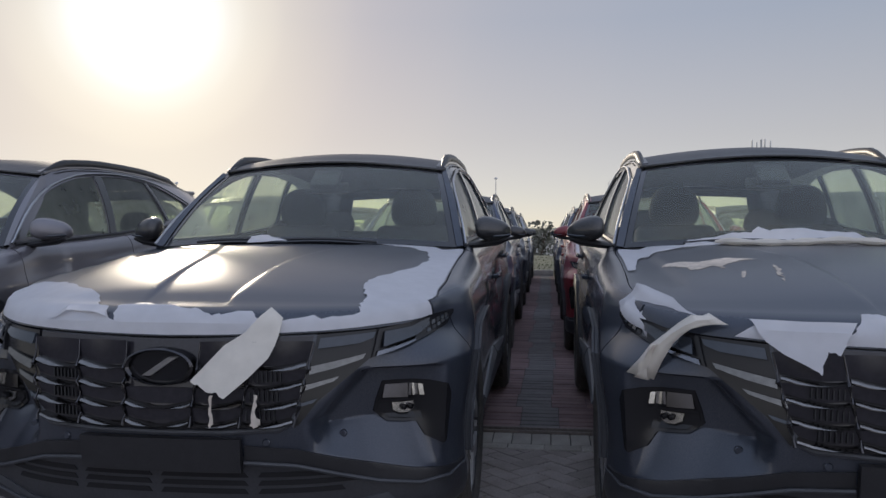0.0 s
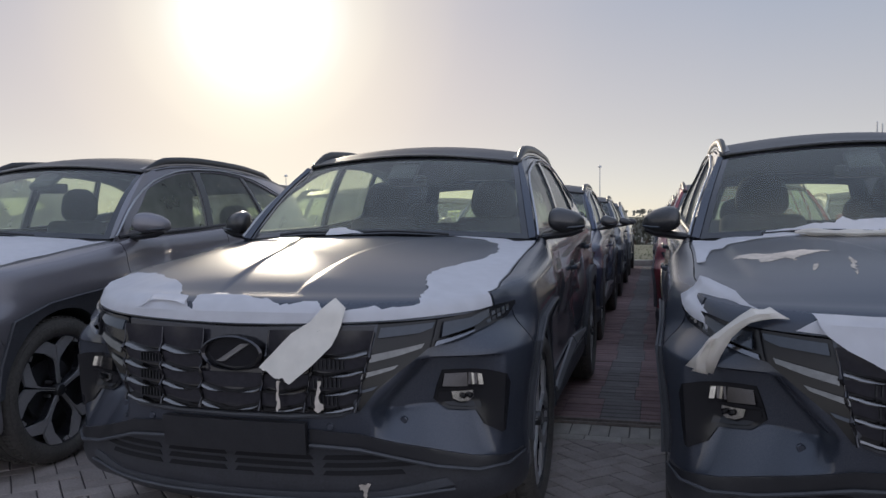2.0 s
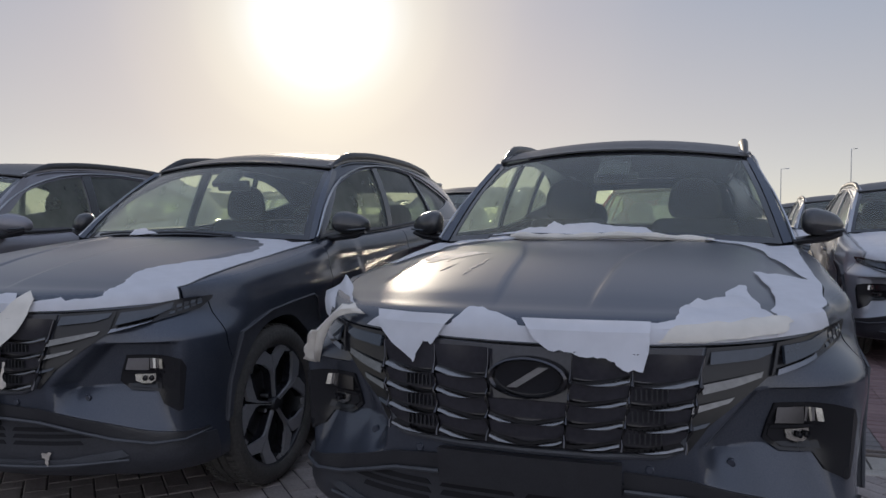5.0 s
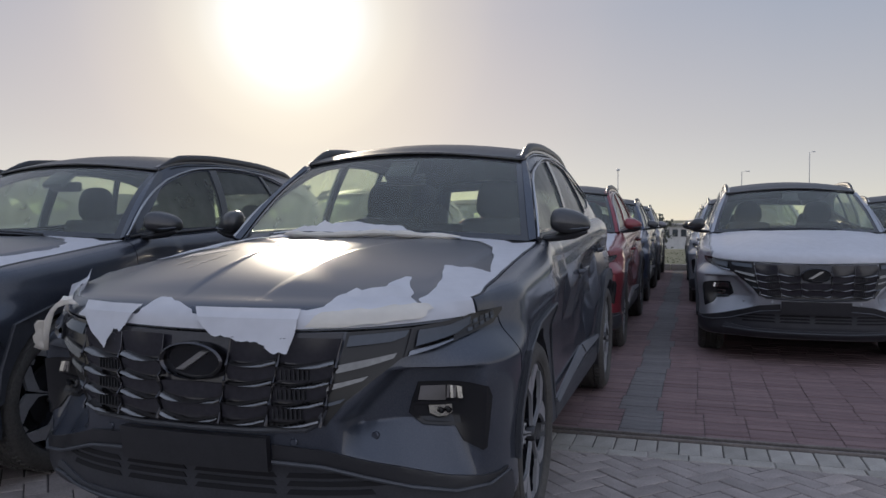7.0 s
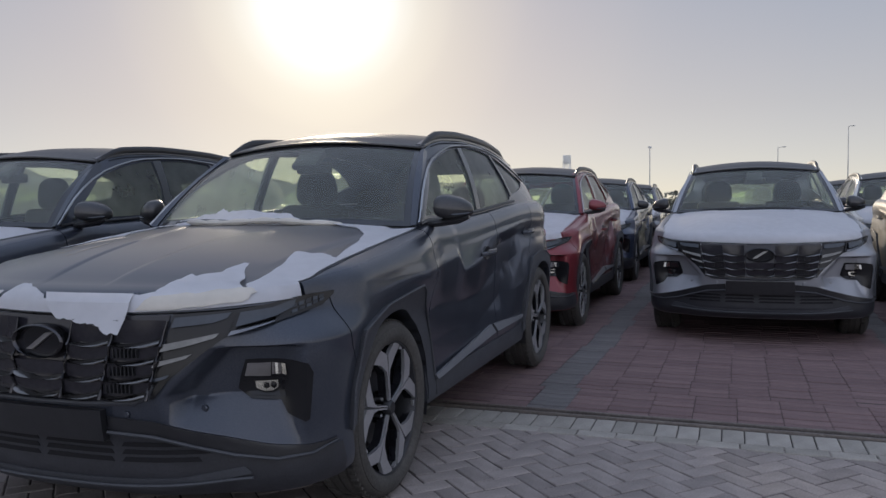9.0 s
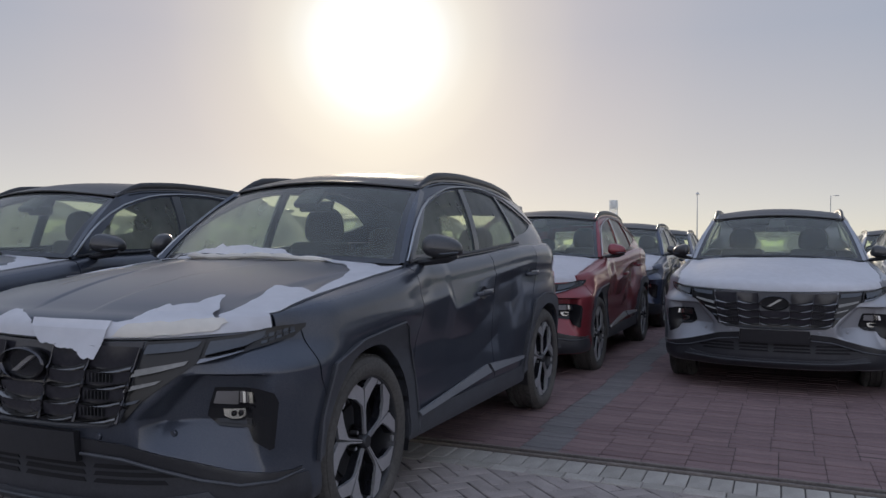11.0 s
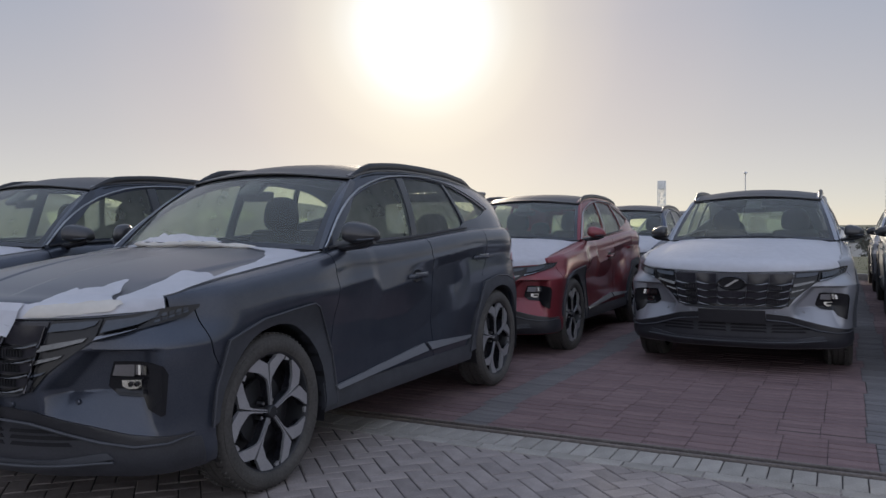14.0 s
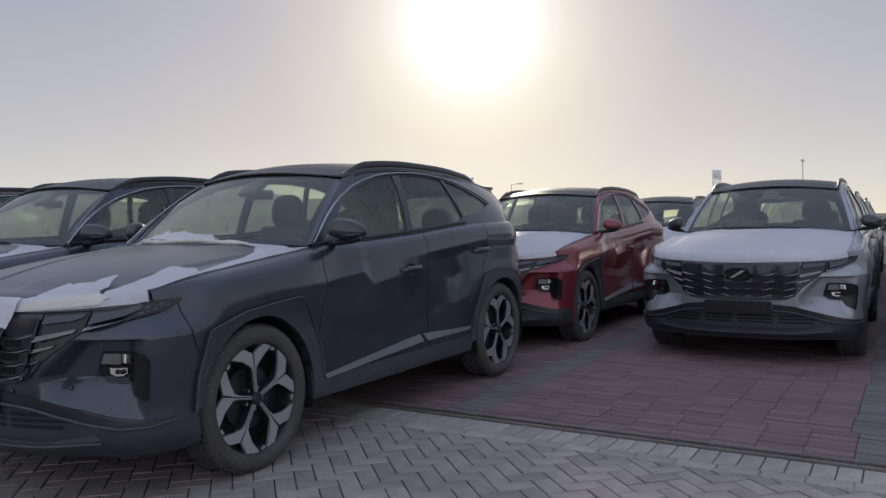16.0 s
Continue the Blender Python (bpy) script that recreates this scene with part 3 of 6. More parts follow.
def wheel(car, x, y, sign):
    """A wheel with tyre, dish, five machined spokes and hub cap."""
    w = part("wheel", lathe([(0.272, -0.10), (0.262, 0.06), (0.278, 0.095), (0.290, 0.101), (0.290, 0.085)], seg=48), DARKALLOY, car)
    w.location = (x, y, HUB)
    if sign < 0:
        w.rotation_euler = (0, 0, math.pi)
    prof = [(0.283, -0.105), (0.312, -0.118), (0.337, -0.117), (0.358, -0.105), (0.3705, -0.085), (0.3715, -0.05), (0.3640, -0.047), (0.3640, -0.040), (0.3725, -0.037), (0.3725, -0.004),
            (0.3640, -0.002), (0.3640, 0.005), (0.3725, 0.008), (0.3725, 0.040), (0.3640, 0.043), (0.3640, 0.050), (0.3715, 0.053), (0.3705, 0.085), (0.358, 0.105), (0.350, 0.1085), (0.348, 0.113), (0.337, 0.117), (0.315, 0.118), (0.299, 0.112), (0.287, 0.104), (0.283, 0.09)]
    bm = lathe(prof, seg=72)
    for k in range(72):
        a = 2 * math.pi * k / 72
        for d in (-0.068, 0.070):
            box(d, 0.3695 * math.cos(a), 0.3695 * math.sin(a), 0.032, 0.020, 0.009, bm=bm, m=Matrix.Rotation(a, 4, "X") @ Matrix.Rotation(0.25 if d > 0 else -0.25, 4, "Y"))
    part("tyre", bm, RUBBER, w, "black tyre with a grooved tread")
    part("dish", lathe([(0.0, 0.0), (0.262, -0.02), (0.267, 0.05)], seg=40), BLACK, w)
    disc = lathe([(0.07, 0.012), (0.16, 0.012), (0.165, 0.02), (0.16, 0.028), (0.07, 0.028), (0.07, 0.012)], seg=36)
    part("brake_disc", disc, DARKALLOY, w)
    arm = [(0.034, 0.0025), (0.150, 0.003), (0.236, 0.005), (0.274, 0.066), (0.242, 0.146), (0.233, 0.143), (0.208, 0.072), (0.164, 0.017), (0.130, 0.009), (0.034, 0.0075)]
    claw = [(0.034, -0.0025), (0.150, -0.003), (0.236, -0.009), (0.272, -0.080), (0.250, -0.130), (0.238, -0.122), (0.204, -0.066), (0.164, -0.017), (0.130, -0.009), (0.034, -0.0075)]
    rim_edge = [(0.238, -0.138), (0.222, -0.160), (0.214, -0.156), (0.222, -0.130)]
    dark = [(0.03, 0.013), (0.15, 0.015), (0.214, 0.066), (0.232, 0.125), (0.268, 0.070), (0.235, 0.0), (0.264, -0.080), (0.230, -0.125), (0.212, -0.062), (0.15, -0.015), (0.03, -0.013)]
    turn = Matrix(((0, 0, 1, 0), (1, 0, 0, 0), (0, 1, 0, 0), (0, 0, 0, 1)))
    for k in range(5):
        m = Matrix.Rotation(2 * math.pi * k / 5 + 1.66, 4, "X") @ turn
        spoke = prism(rim_edge, 0.080, 0.092, m, prism(claw, 0.078, 0.094, m, prism(arm, 0.078, 0.094, m, bevel=0.006), bevel=0.006))
        part("spoke", spoke, ALLOY, w, "machined two-tone alloy spoke" if k == 0 else "", angle=20)
        part("spoke_backing", prism(dark, 0.045, 0.082, m), GLOSSBLACK, w, angle=20)
    bm = lathe([(0.0, 0.104), (0.026, 0.104), (0.031, 0.098), (0.034, 0.07)], seg=24)
    part("hub_cap", bm, DARKALLOY, w)
    for k in range(5):
        a = 2 * math.pi * (k + 0.5) / 5 + 1.66
        part("wheel_nut", lathe([(0.0, 0.075), (0.008, 0.075), (0.010, 0.07), (0.010, 0.04)], seg=8, m=Matrix.Translation((0, 0.057 * math.cos(a), 0.057 * math.sin(a)))), BRIGHT, w)
    return w


def cushion(at, a, b, d):
    """A rounded pad of half sizes a, b, d."""
    bm = bmesh.new()
    bmesh.ops.create_uvsphere(bm, u_segments=20, v_segments=12, radius=1)
    for v in bm.verts:
        x, y, z = (math.copysign(abs(k) ** 0.72, k) for k in v.co)
        v.co = at + Vector((a * x * (1.0 - 0.12 * z), b * y, d * z))
    return bm


def seat(car, x, y, width=0.48):
    """A front seat with headrest."""
    bm = box(0, 0.02, 0.0, width, 0.52, 0.16, 0.05, 3)
    s = part("seat", bm, SEAT, car)
    s.location = (x, y, 0.62)
    m = Matrix.Rotation(radians(-14), 4, "X")
    part("seat_back", box(0, 0.30, 0.33, width, 0.13, 0.60, 0.055, 3, m=m), SEAT, s)
    for k in (-1, 1):
        part("bolster", box(k * width * 0.43, 0.255, 0.30, 0.10, 0.15, 0.46, 0.045, 3, m=m), SEAT, s)
    part("headrest", cushion(Vector((0, 0.395, 0.735)), 0.148, 0.062, 0.130), SEAT, s)
    for k in (-1, 1):
        part("headrest_post", tube([(k * 0.06, 0.35, 0.58), (k * 0.06, 0.38, 0.70)], 0.007), BRIGHT, s)


def add_front(car):
    # grille ground and its cells of slanted blades
    edge = [(0.0, 0.870), (0.25, 0.874), (0.486, 0.880), (0.475, 0.83), (0.42, 0.62), (0.385, 0.588), (0.0, 0.578)]
    right = [(sx(x), z) for x, z in edge]
    loop = right + mirrored(right)[::-1][1:-1]
    grille = part("grille", panel(loop, body, (0.045, 0.05), 0.006, 0.02), GRILLE, car, "dark jewel-patterned grille")
    rows = [(0.868, 0.782), (0.782, 0.723), (0.723, 0.663), (0.663, 0.606)]
    cols = [(0.0, 0.0), (0.126, 0.108), (0.302, 0.262), (0.486, 0.424)]

    def col(j, z):
        top, low = cols[j]
        return low + (top - low) * (z - 0.606) / (0.868 - 0.606)
    for i, (zt, zb) in enumerate(rows):
        for j in range(3):
            if j == 0 and i in (0, 1):
                continue
            for sg in (-1, 1):
                gap = 0.003 if j else 0.0
                cell, lip = bmesh.new(), bmesh.new()
                sheets, edges = [], []
                for u in np.linspace(0, 1, 9):
                    sag = 0.007 * (math.sin(math.pi * min(1, u * 1.15)) if j else 1 - u * u) - 0.008 * max(0, u - 0.8) / 0.2
                    z1, z0 = zt - 0.003, zb - sag + 0.010
                    line = []
                    for v in np.linspace(0, 1, 5):
                        z = z1 + (z0 - z1) * v
                        x = col(j, z) + gap + (col(j + 1, z) - col(j, z) - 0.003 - gap) * u
                        dip = 0.010 * (math.sin(math.pi * u) if j else math.cos(math.pi / 2 * u)) * (1 - 0.4 * v)
                        line.append(cell.verts.new(body(sx(sg * x), z, 0.030 - 0.017 * v - dip)))
                    sheets.append(line)
                    x = col(j, zb) + gap + (col(j + 1, zb) - col(j, zb) - 0.003 - gap) * u
                    thick = 0.30 + 0.70 * ease(u, 0.1, 0.8)
                    edges.append([lip.verts.new(body(sx(sg * x), zb - sag + dz * thick, oo)) for dz, oo in ((0.017, 0.004), (0.013, 0.016), (0.006, 0.032), (0.000, 0.036), (-0.004, 0.032), (-0.006, 0.020))])
                for bm_, mesh_rows in ((cell, sheets), (lip, edges)):
                    for p, q in zip(mesh_rows, mesh_rows[1:]):
                        for k in range(len(p) - 1):
                            bm_.faces.new((p[k], p[k + 1], q[k + 1], q[k]))
                    bmesh.ops.recalc_face_normals(bm_, faces=bm_.faces)
                part("grille_cell", cell, GRILLE, grille)
                part("grille_blade", lip, BLADE, grille, angle=30)
    # finned vents in the outer cells
    for zt, zb in rows[1:]:
        for sg in (-1, 1):
            vent = bmesh.new()
            for k in range(7):
                x, z = col(2, zb) + 0.022 + 0.014 * k, (zt + zb) / 2 + 0.001
                c = body(sx(sg * x), z, 0.018)
                box(c.x, c.y, c.z, 0.004, 0.014, 0.030, bm=vent)
            part("grille_vent", vent, DARKALLOY, grille, smooth=False)
    for j in (1, 2, 3):
        for sg in (-1, 1):
            pts, radii = [], []
            for k, z in enumerate(np.linspace(0.862, 0.600, 17)):
                near = min(abs(z - zb) for _, zb in rows)
                knot = 1 - ease(near, 0.0, 0.022)
                pts.append(body(sx(sg * (col(j, z) + 0.005 * knot)), z, 0.026 + 0.012 * knot))
                radii.append(0.0030 + 0.0042 * knot)
            part("grille_divider", tube(pts, radii, 6, flat=0.8), RINGDARK, grille)
    frame_pts = [body(s, z, 0.012) for s, z in [(sx(x), zz) for x, zz in ((-0.435, 0.65), (-0.42, 0.61), (-0.38, 0.588), (-0.2, 0.580), (0, 0.578), (0.2, 0.580), (0.38, 0.588), (0.42, 0.61), (0.435, 0.65))]]
    part("grille_frame", tube(frame_pts, 0.010, 8), CLAD, car)
    # emblem: a plain ring with a slanted bar
    c = body(0, 0.787, 0.040)
    ring = bmesh.new()
    n = 40
    loops = []
    for k in range(n):
        a = 2 * math.pi * k / n
        row = []
        for r, d in ((1.0, 0.03), (1.0, -0.006), (0.93, -0.012), (0.86, -0.004), (0.86, 0.02)):
            row.append(ring.verts.new((c.x + 0.118 * r * math.cos(a), c.y + d, c.z + 0.060 * r * math.sin(a))))
        loops.append(row)
    for k in range(n):
        p, q = loops[k], loops[(k + 1) % n]
        for i in range(4):
            ring.faces.new((p[i], p[i + 1], q[i + 1], q[i]))
    bmesh.ops.recalc_face_normals(ring, faces=ring.faces)
    emblem = part("emblem", ring, RINGDARK, grille, "oval dark chrome emblem ring")
    disc = bmesh.new()
    disc.faces.new([disc.verts.new((c.x + 0.103 * math.cos(2 * math.pi * k / n), c.y + 0.012, c.z + 0.052 * math.sin(2 * math.pi * k / n))) for k in range(n)])
    part("emblem_ground", disc, GLOSSBLACK, emblem)
    bar = bmesh.new()
    prism([(c.x - 0.060, -0.030), (c.x - 0.030, -0.030), (c.x + 0.060, 0.030), (c.x + 0.030, 0.030)], 0, 0.013, Matrix.Translation((0, c.y + 0.014, c.z)) @ Matrix.Rotation(math.pi / 2, 4, "X"), bar)
    part("emblem_bar", bar, BRIGHT, emblem)
    # lamps
    for sg in (-1, 1):
        band = [(sg * q, z) for q, z in ((0.503, 0.882), (0.712, 0.892), (0.850, 0.900), (0.957, 0.912), (1.132, 0.930), (1.128, 0.918), (1.065, 0.882), (0.890, 0.851), (0.675, 0.799), (0.567, 0.723), (0.500, 0.672), (0.440, 0.598), (0.424, 0.604), (0.488, 0.82))]
        lamp = part("headlamp", panel(band, body, (0.025, 0.025), 0.009, 0.02), POD, car, "wing-shaped smoked headlamp cluster")

        def facet(name, quad, material, lean, off, label=""):
            zt = max(z for _, z in quad)
            return part(name, panel([(sg * q, z) for q, z in quad], lambda q, z, o=0.0: body(q, z, o + off + lean * (zt - z)), (0.015, 0.008), 0.0, 0.010), material, lamp, label, angle=20)
        facet("lamp_wing", [(0.512, 0.872), (0.705, 0.884), (0.690, 0.866), (0.640, 0.852), (0.503, 0.840)], SMOKED, 0.35, 0.012)
        facet("lamp_wing", [(0.735, 0.884), (0.850, 0.893), (0.945, 0.906), (0.930, 0.890), (0.860, 0.866), (0.716, 0.838)], SMOKED, 0.35, 0.012)
        facet("lamp_blade", [(0.478, 0.786), (0.560, 0.800), (0.662, 0.817), (0.648, 0.802), (0.560, 0.780), (0.474, 0.763)], REFLECTOR, 0.55, 0.014, "pale daytime lamp blade")
        facet("lamp_blade", [(0.452, 0.726), (0.572, 0.750), (0.552, 0.736), (0.446, 0.709)], REFLECTOR, 0.55, 0.014)
        facet("lamp_blade", [(0.440, 0.668), (0.500, 0.682), (0.486, 0.670), (0.436, 0.658)], SMOKED, 0.5, 0.014)
        facet("lamp_blade", [(0.700, 0.823), (0.860, 0.858), (0.850, 0.846), (0.690, 0.808)], CHROME, 0.4, 0.012)
        facet("lamp_gap", [(0.712, 0.892), (0.722, 0.892), (0.690, 0.806), (0.680, 0.803)], POD, 0.0, 0.020)
        for k in range(5):
            for h in range(2):
                q0 = 0.925 + 0.032 * k
                lo, hi = 0.866 + 0.24 * (q0 - 0.925), 0.903 + 0.10 * (q0 - 0.925)
                z0 = lo + h * (hi - lo) * 0.5
                facet("lamp_grid", [(q0, z0 + 0.011), (q0 + 0.024, z0 + 0.014), (q0 + 0.019, z0 + 0.004), (q0 - 0.005, z0)], DARKALLOY if (k + h) % 2 else SMOKED, 0.3, 0.010)
        # pod of the main beam
        pod = [(0.752, 0.708), (0.800, 0.710), (0.904, 0.706), (0.940, 0.694), (0.958, 0.660), (0.948, 0.492), (0.932, 0.486), (0.890, 0.514), (0.877, 0.560), (0.769, 0.570), (0.722, 0.604), (0.732, 0.650)]
        pod_ob = part("lamp_pod", panel([(sg * q, z) for q, z in pod], body, (0.025, 0.025), 0.007, 0.025), POD, car, "gloss black pod with twin beam lamps")

        def inner(q):
            return 0.728 + 0.90 * (q - 0.728)

        def glow(name, quad, material, lean, off, label=""):
            zt = max(z for _, z in quad)
            return part(name, panel([(sg * inner(q), z) for q, z in quad], lambda q, z, o=0.0: body(q, z, o + off + lean * (zt - z)), (0.015, 0.008), 0.001, 0.006), material, pod_ob, label, angle=20)
        glow("beam_reflector", [(0.762, 0.696), (0.855, 0.696), (0.852, 0.648), (0.748, 0.652)], RINGDARK, 0.30, 0.008)
        for k in range(4):
            q0 = 0.858 + 0.0115 * k
            glow("beam_flute", [(q0, 0.696 - 0.0012 * k), (q0 + 0.0105, 0.695 - 0.0012 * k), (q0 + 0.0105, 0.654), (q0, 0.654)], LAMPCHROME, (0.10, 0.32, 0.18, 0.40)[k], 0.012)
        glow("beam_shelf", [(0.738, 0.646), (0.908, 0.642), (0.908, 0.634), (0.732, 0.638)], POD, 0.0, 0.018)
        glow("beam_bowl", [(0.738, 0.632), (0.905, 0.630), (0.905, 0.572), (0.782, 0.582), (0.735, 0.612)], POD, 0.1, 0.008)
        glow("beam_bezel", [(0.792, 0.631), (0.884, 0.631), (0.884, 0.606), (0.862, 0.594), (0.826, 0.594), (0.796, 0.606)], LAMPCHROME, 0.25, 0.014)
        for q in (0.835, 0.863):
            c = body(sg * inner(q), 0.616, 0.027)
            part("beam_projector", lathe([(0.0, 0.004), (0.006, 0.003), (0.008, 0.0), (0.010, 0.006), (0.010, -0.004)], seg=16, m=Matrix.Translation(c) @ Matrix.Rotation(radians(-90 + sg * 38), 4, "Z")), POD, pod_ob)
    # black strip added behind the bonnet gap to block leaking light and darken it
    gap_loop = [(0.0, 0.835), (sx(0.5), 0.845), (0.90, 0.865), (1.09, 0.885), (1.09, 0.932), (0.90, 0.918), (sx(0.5), 0.905), (0.0, 0.898)]
    part("gap_blocker", panel(gap_loop + mirrored(gap_loop)[::-1][1:-1], body, (0.05, 0.03), -0.016, 0.0), SHADE_BLACK, car)
    # lower intake, its slats, plate holder and lip
    low = [(0.0, 0.500), (0.45, 0.495), (0.65, 0.430), (0.76, 0.392), (0.82, 0.384)]
    right = [(sx(x), z) for x, z in low] + [(sy(0.44), 0.378), (sy(0.47), 0.25), (sx(0.60), 0.235), (0.0, 0.235)]
    intake = part("lower_intake", panel(right + mirrored(right)[::-1][1:-1], body, (0.05, 0.04), 0.005, 0.02), DARKCLAD, car, "dark plastic lower bumper with intake slots")
    # flat near-black strips paint the shade of open slots
    for z, half in ((0.437, 0.60), (0.410, 0.62), (0.383, 0.58)):
        for x0, x1 in ((-half, -0.31), (-0.28, -0.04), (-0.01, 0.28), (0.31, half)):
            part("intake_slot", panel([(sx(x0), z - 0.008), (sx(x1), z - 0.008), (sx(x1 - 0.012), z + 0.008), (sx(x0 + 0.012), z + 0.008)], body, (0.06, 0.03), 0.008, 0.003), SHADE_BLACK, intake)
    for sg in (-1, 1):
        brow = [(sx(0.272), 0.536), (sx(0.432), 0.520), (sx(0.560), 0.482), (0.702, 0.449), (0.820, 0.422), (0.944, 0.402), (1.020, 0.400), (1.060, 0.404), (1.050, 0.394), (0.950, 0.376), (0.836, 0.374), (0.702, 0.395), (sx(0.560), 0.432), (sx(0.431), 0.470), (sx(0.272), 0.486)]
        part("intake_brow", panel([(sg * q, z) for q, z in brow], body, (0.03, 0.02), 0.010, 0.015), BLACK, car)
        edge = [body(sg * q, z, 0.018) for q, z in ((sx(0.272), 0.482), (sx(0.431), 0.468), (sx(0.560), 0.430), (0.702, 0.393), (0.836, 0.372), (0.950, 0.374), (1.060, 0.396))]
        part("brow_edge", tube(edge, [0.007, 0.007, 0.007, 0.007, 0.007, 0.006, 0.003], 6), CLAD, car)
    skid = [(0.0, 0.312), (0.5, 0.318), (0.70, 0.35), (0.72, 0.325), (0.5, 0.275), (0.0, 0.262)]
    right = [(sx(x), z) for x, z in skid]
    part("skid_plate", panel(right + mirrored(right)[::-1][1:-1], body, (0.05, 0.03), 0.010, 0.02), CLAD, car, "grey plastic skid plate")
    part("lower_lip", tube([body(sx(x), 0.288 + 0.02 * abs(x / 0.7) ** 3, 0.014) for x in np.linspace(-0.72, 0.72, 31)], 0.006, 6), CLAD, car)
    bm = bmesh.new()
    for (x0, x1, z0, z1, o) in ((-0.265, 0.265, 0.452, 0.562, 0.034),):
        panel([(sx(x0), z0), (sx(x1), z0), (sx(x1), z1), (sx(x0), z1)], body, (0.06, 0.06), o, 0.03, bm=bm)
    part("plate_holder", bm, BLACK, car, "empty black number plate holder")
    for x in (-0.58, 0.58, -0.34, 0.34):
        p = body(sx(x), 0.545, 0.004)
        part("parking_sensor", lathe([(0.0, -0.003), (0.010, -0.003), (0.013, 0.0), (0.013, 0.01)], seg=12, m=Matrix.Translation(p) @ Matrix.Rotation(radians(90), 4, "Z")), PAINT, car)


def add_sides(car):
    a0 = ARCH
    for sg in (-1, 1):
        def flip(loop):
            return loop if sg > 0 else mirrored(loop)
        # fender, doors, rear quarter
        t2 = top_of(sy(1.48))
        fc, rc = FRONT_AXLE + 0.03, REAR_AXLE + 0.01
        fender = [(sy(0.50), 0.72), (sy(0.457), 0.9185), (sy(0.40), 0.915), (sy(0.347), 0.911), (sy(0.339), top_of(sy(0.339))), (sy(0.46), top_of(sy(0.46))), (sy(0.60), top_of(sy(0.60))), (sy(0.84), top_of(sy(0.84))), (sy(1.2), top_of(sy(1.2))), (sy(1.48), t2), (sy(1.483), 0.93), (sy(1.470), 0.72), (sy(1.445), 0.60), (sy(1.43), 0.28)]
        fender += arc(fc, HUB, a0, 190, 55, 15) + arc(fc, HUB, a0, 48, 30, 3)
        part("fender", panel(flip(fender), body, (0.05, 0.02), 0, 0.02), PAINT, car)
        door1 = [(sy(1.489), 0.93), (sy(1.487), t2), (sy(1.62), top_of(sy(1.62))), (sy(2.02), top_of(sy(2.02))), (sy(2.5), top_of(sy(2.5))), (sy(2.63), top_of(sy(2.63))), (sy(2.640), 0.8), (sy(2.622), 0.385), (sy(1.46), 0.385), (sy(1.452), 0.60), (sy(1.477), 0.72)]
        part("front_door", panel(flip(door1), body, (0.016, 0.011), 0, 0.02), PAINT, car)
        door2 = [(sy(2.637), top_of(sy(2.637))), (sy(3.40), top_of(sy(3.40))), (sy(3.53), top_of(sy(3.53))), (sy(3.50), 1.0), (sy(3.40), 0.90)] + arc(rc, HUB, a0 + 0.07, 62, 8, 6) + [(sy(3.14), 0.385), (sy(2.629), 0.385), (sy(2.647), 0.8)]
        part("rear_door", panel(flip(door2), body, (0.016, 0.011), 0, 0.02), PAINT, car)
        quarter = [(sy(3.537), top_of(sy(3.53))), (sy(4.2), top_of(sy(4.2))), (PS[-1] - 0.72, top_of(PS[-1] - 0.72)), (PS[-1] - 0.72, 0.30), (sy(4.10), 0.28)] + arc(rc, HUB, a0, 190, 60, 14) + [(sy(3.408), 0.90), (sy(3.507), 1.0)]
        part("rear_quarter", panel(flip(quarter), body, (0.06, 0.025), 0, 0.02), PAINT, car)
        sill = [(sy(1.36), 0.43), (sy(1.43), 0.385), (sy(3.14), 0.385), (sy(3.22), 0.43), (sy(3.22), 0.27), (sy(1.36), 0.27)]
        part("sill", panel(flip(sill), body, (0.08, 0.03), 0.008, 0.02), CLAD, car, "grey plastic sill trim")
        for strip in ([(1.45, 0.400), (2.50, 0.488), (2.53, 0.437), (1.46, 0.378)], [(2.545, 0.486), (3.19, 0.458), (3.16, 0.438), (2.575, 0.436)]):
            part("sill_strip", panel(flip([(sy(y), z) for y, z in strip]), lambda q, z, o=0.0: body(q, z, o + 0.25 * (0.49 - z)), (0.06, 0.015), 0.010, 0.012), SILL, car, "grey sill strip")
        front_arch = [(-0.425, 0.40), (-0.405, 0.56), (-0.345, 0.765), (-0.10, 0.830), (0.11, 0.852), (0.295, 0.868), (0.345, 0.845), (0.436, 0.760), (0.522, 0.575), (0.548, 0.36), (0.548, 0.30)]
        rear_arch = [(-0.490, 0.33), (-0.420, 0.56), (-0.285, 0.805), (-0.245, 0.838), (0.0, 0.872), (0.16, 0.862), (0.33, 0.815), (0.43, 0.69), (0.47, 0.48), (0.475, 0.33)]
        for axle, shape in ((FRONT_AXLE, front_arch), (REAR_AXLE, rear_arch)):
            outer = [(sy(axle + dy), z) for dy, z in shape]
            inner = arc(axle + 0.03, HUB, a0 - 0.012, 190 if axle == FRONT_AXLE else 184, 6 if axle == FRONT_AXLE else -4, 22)
            part("arch_trim", panel(flip(outer + inner), body, (0.03, 0.03), 0.016, 0.05), CLAD, car, "matt dark plastic wheel arch trim")
            ridge = [body(sg * q, z, 0.017) for q, z in outer]
            part("arch_bead", tube(ridge, 0.006, 6), CLAD, car)
            liner = bmesh.new()
            rows = []
            for i in range(17):
                a = radians(-20 + 220 * i / 16)
                y, z = axle + 0.03 - (a0 - 0.01) * math.cos(a), HUB + (a0 - 0.01) * math.sin(a)
                rows.append([liner.verts.new((sg * x, y, max(0.2, z))) for x in (0.905, 0.60)])
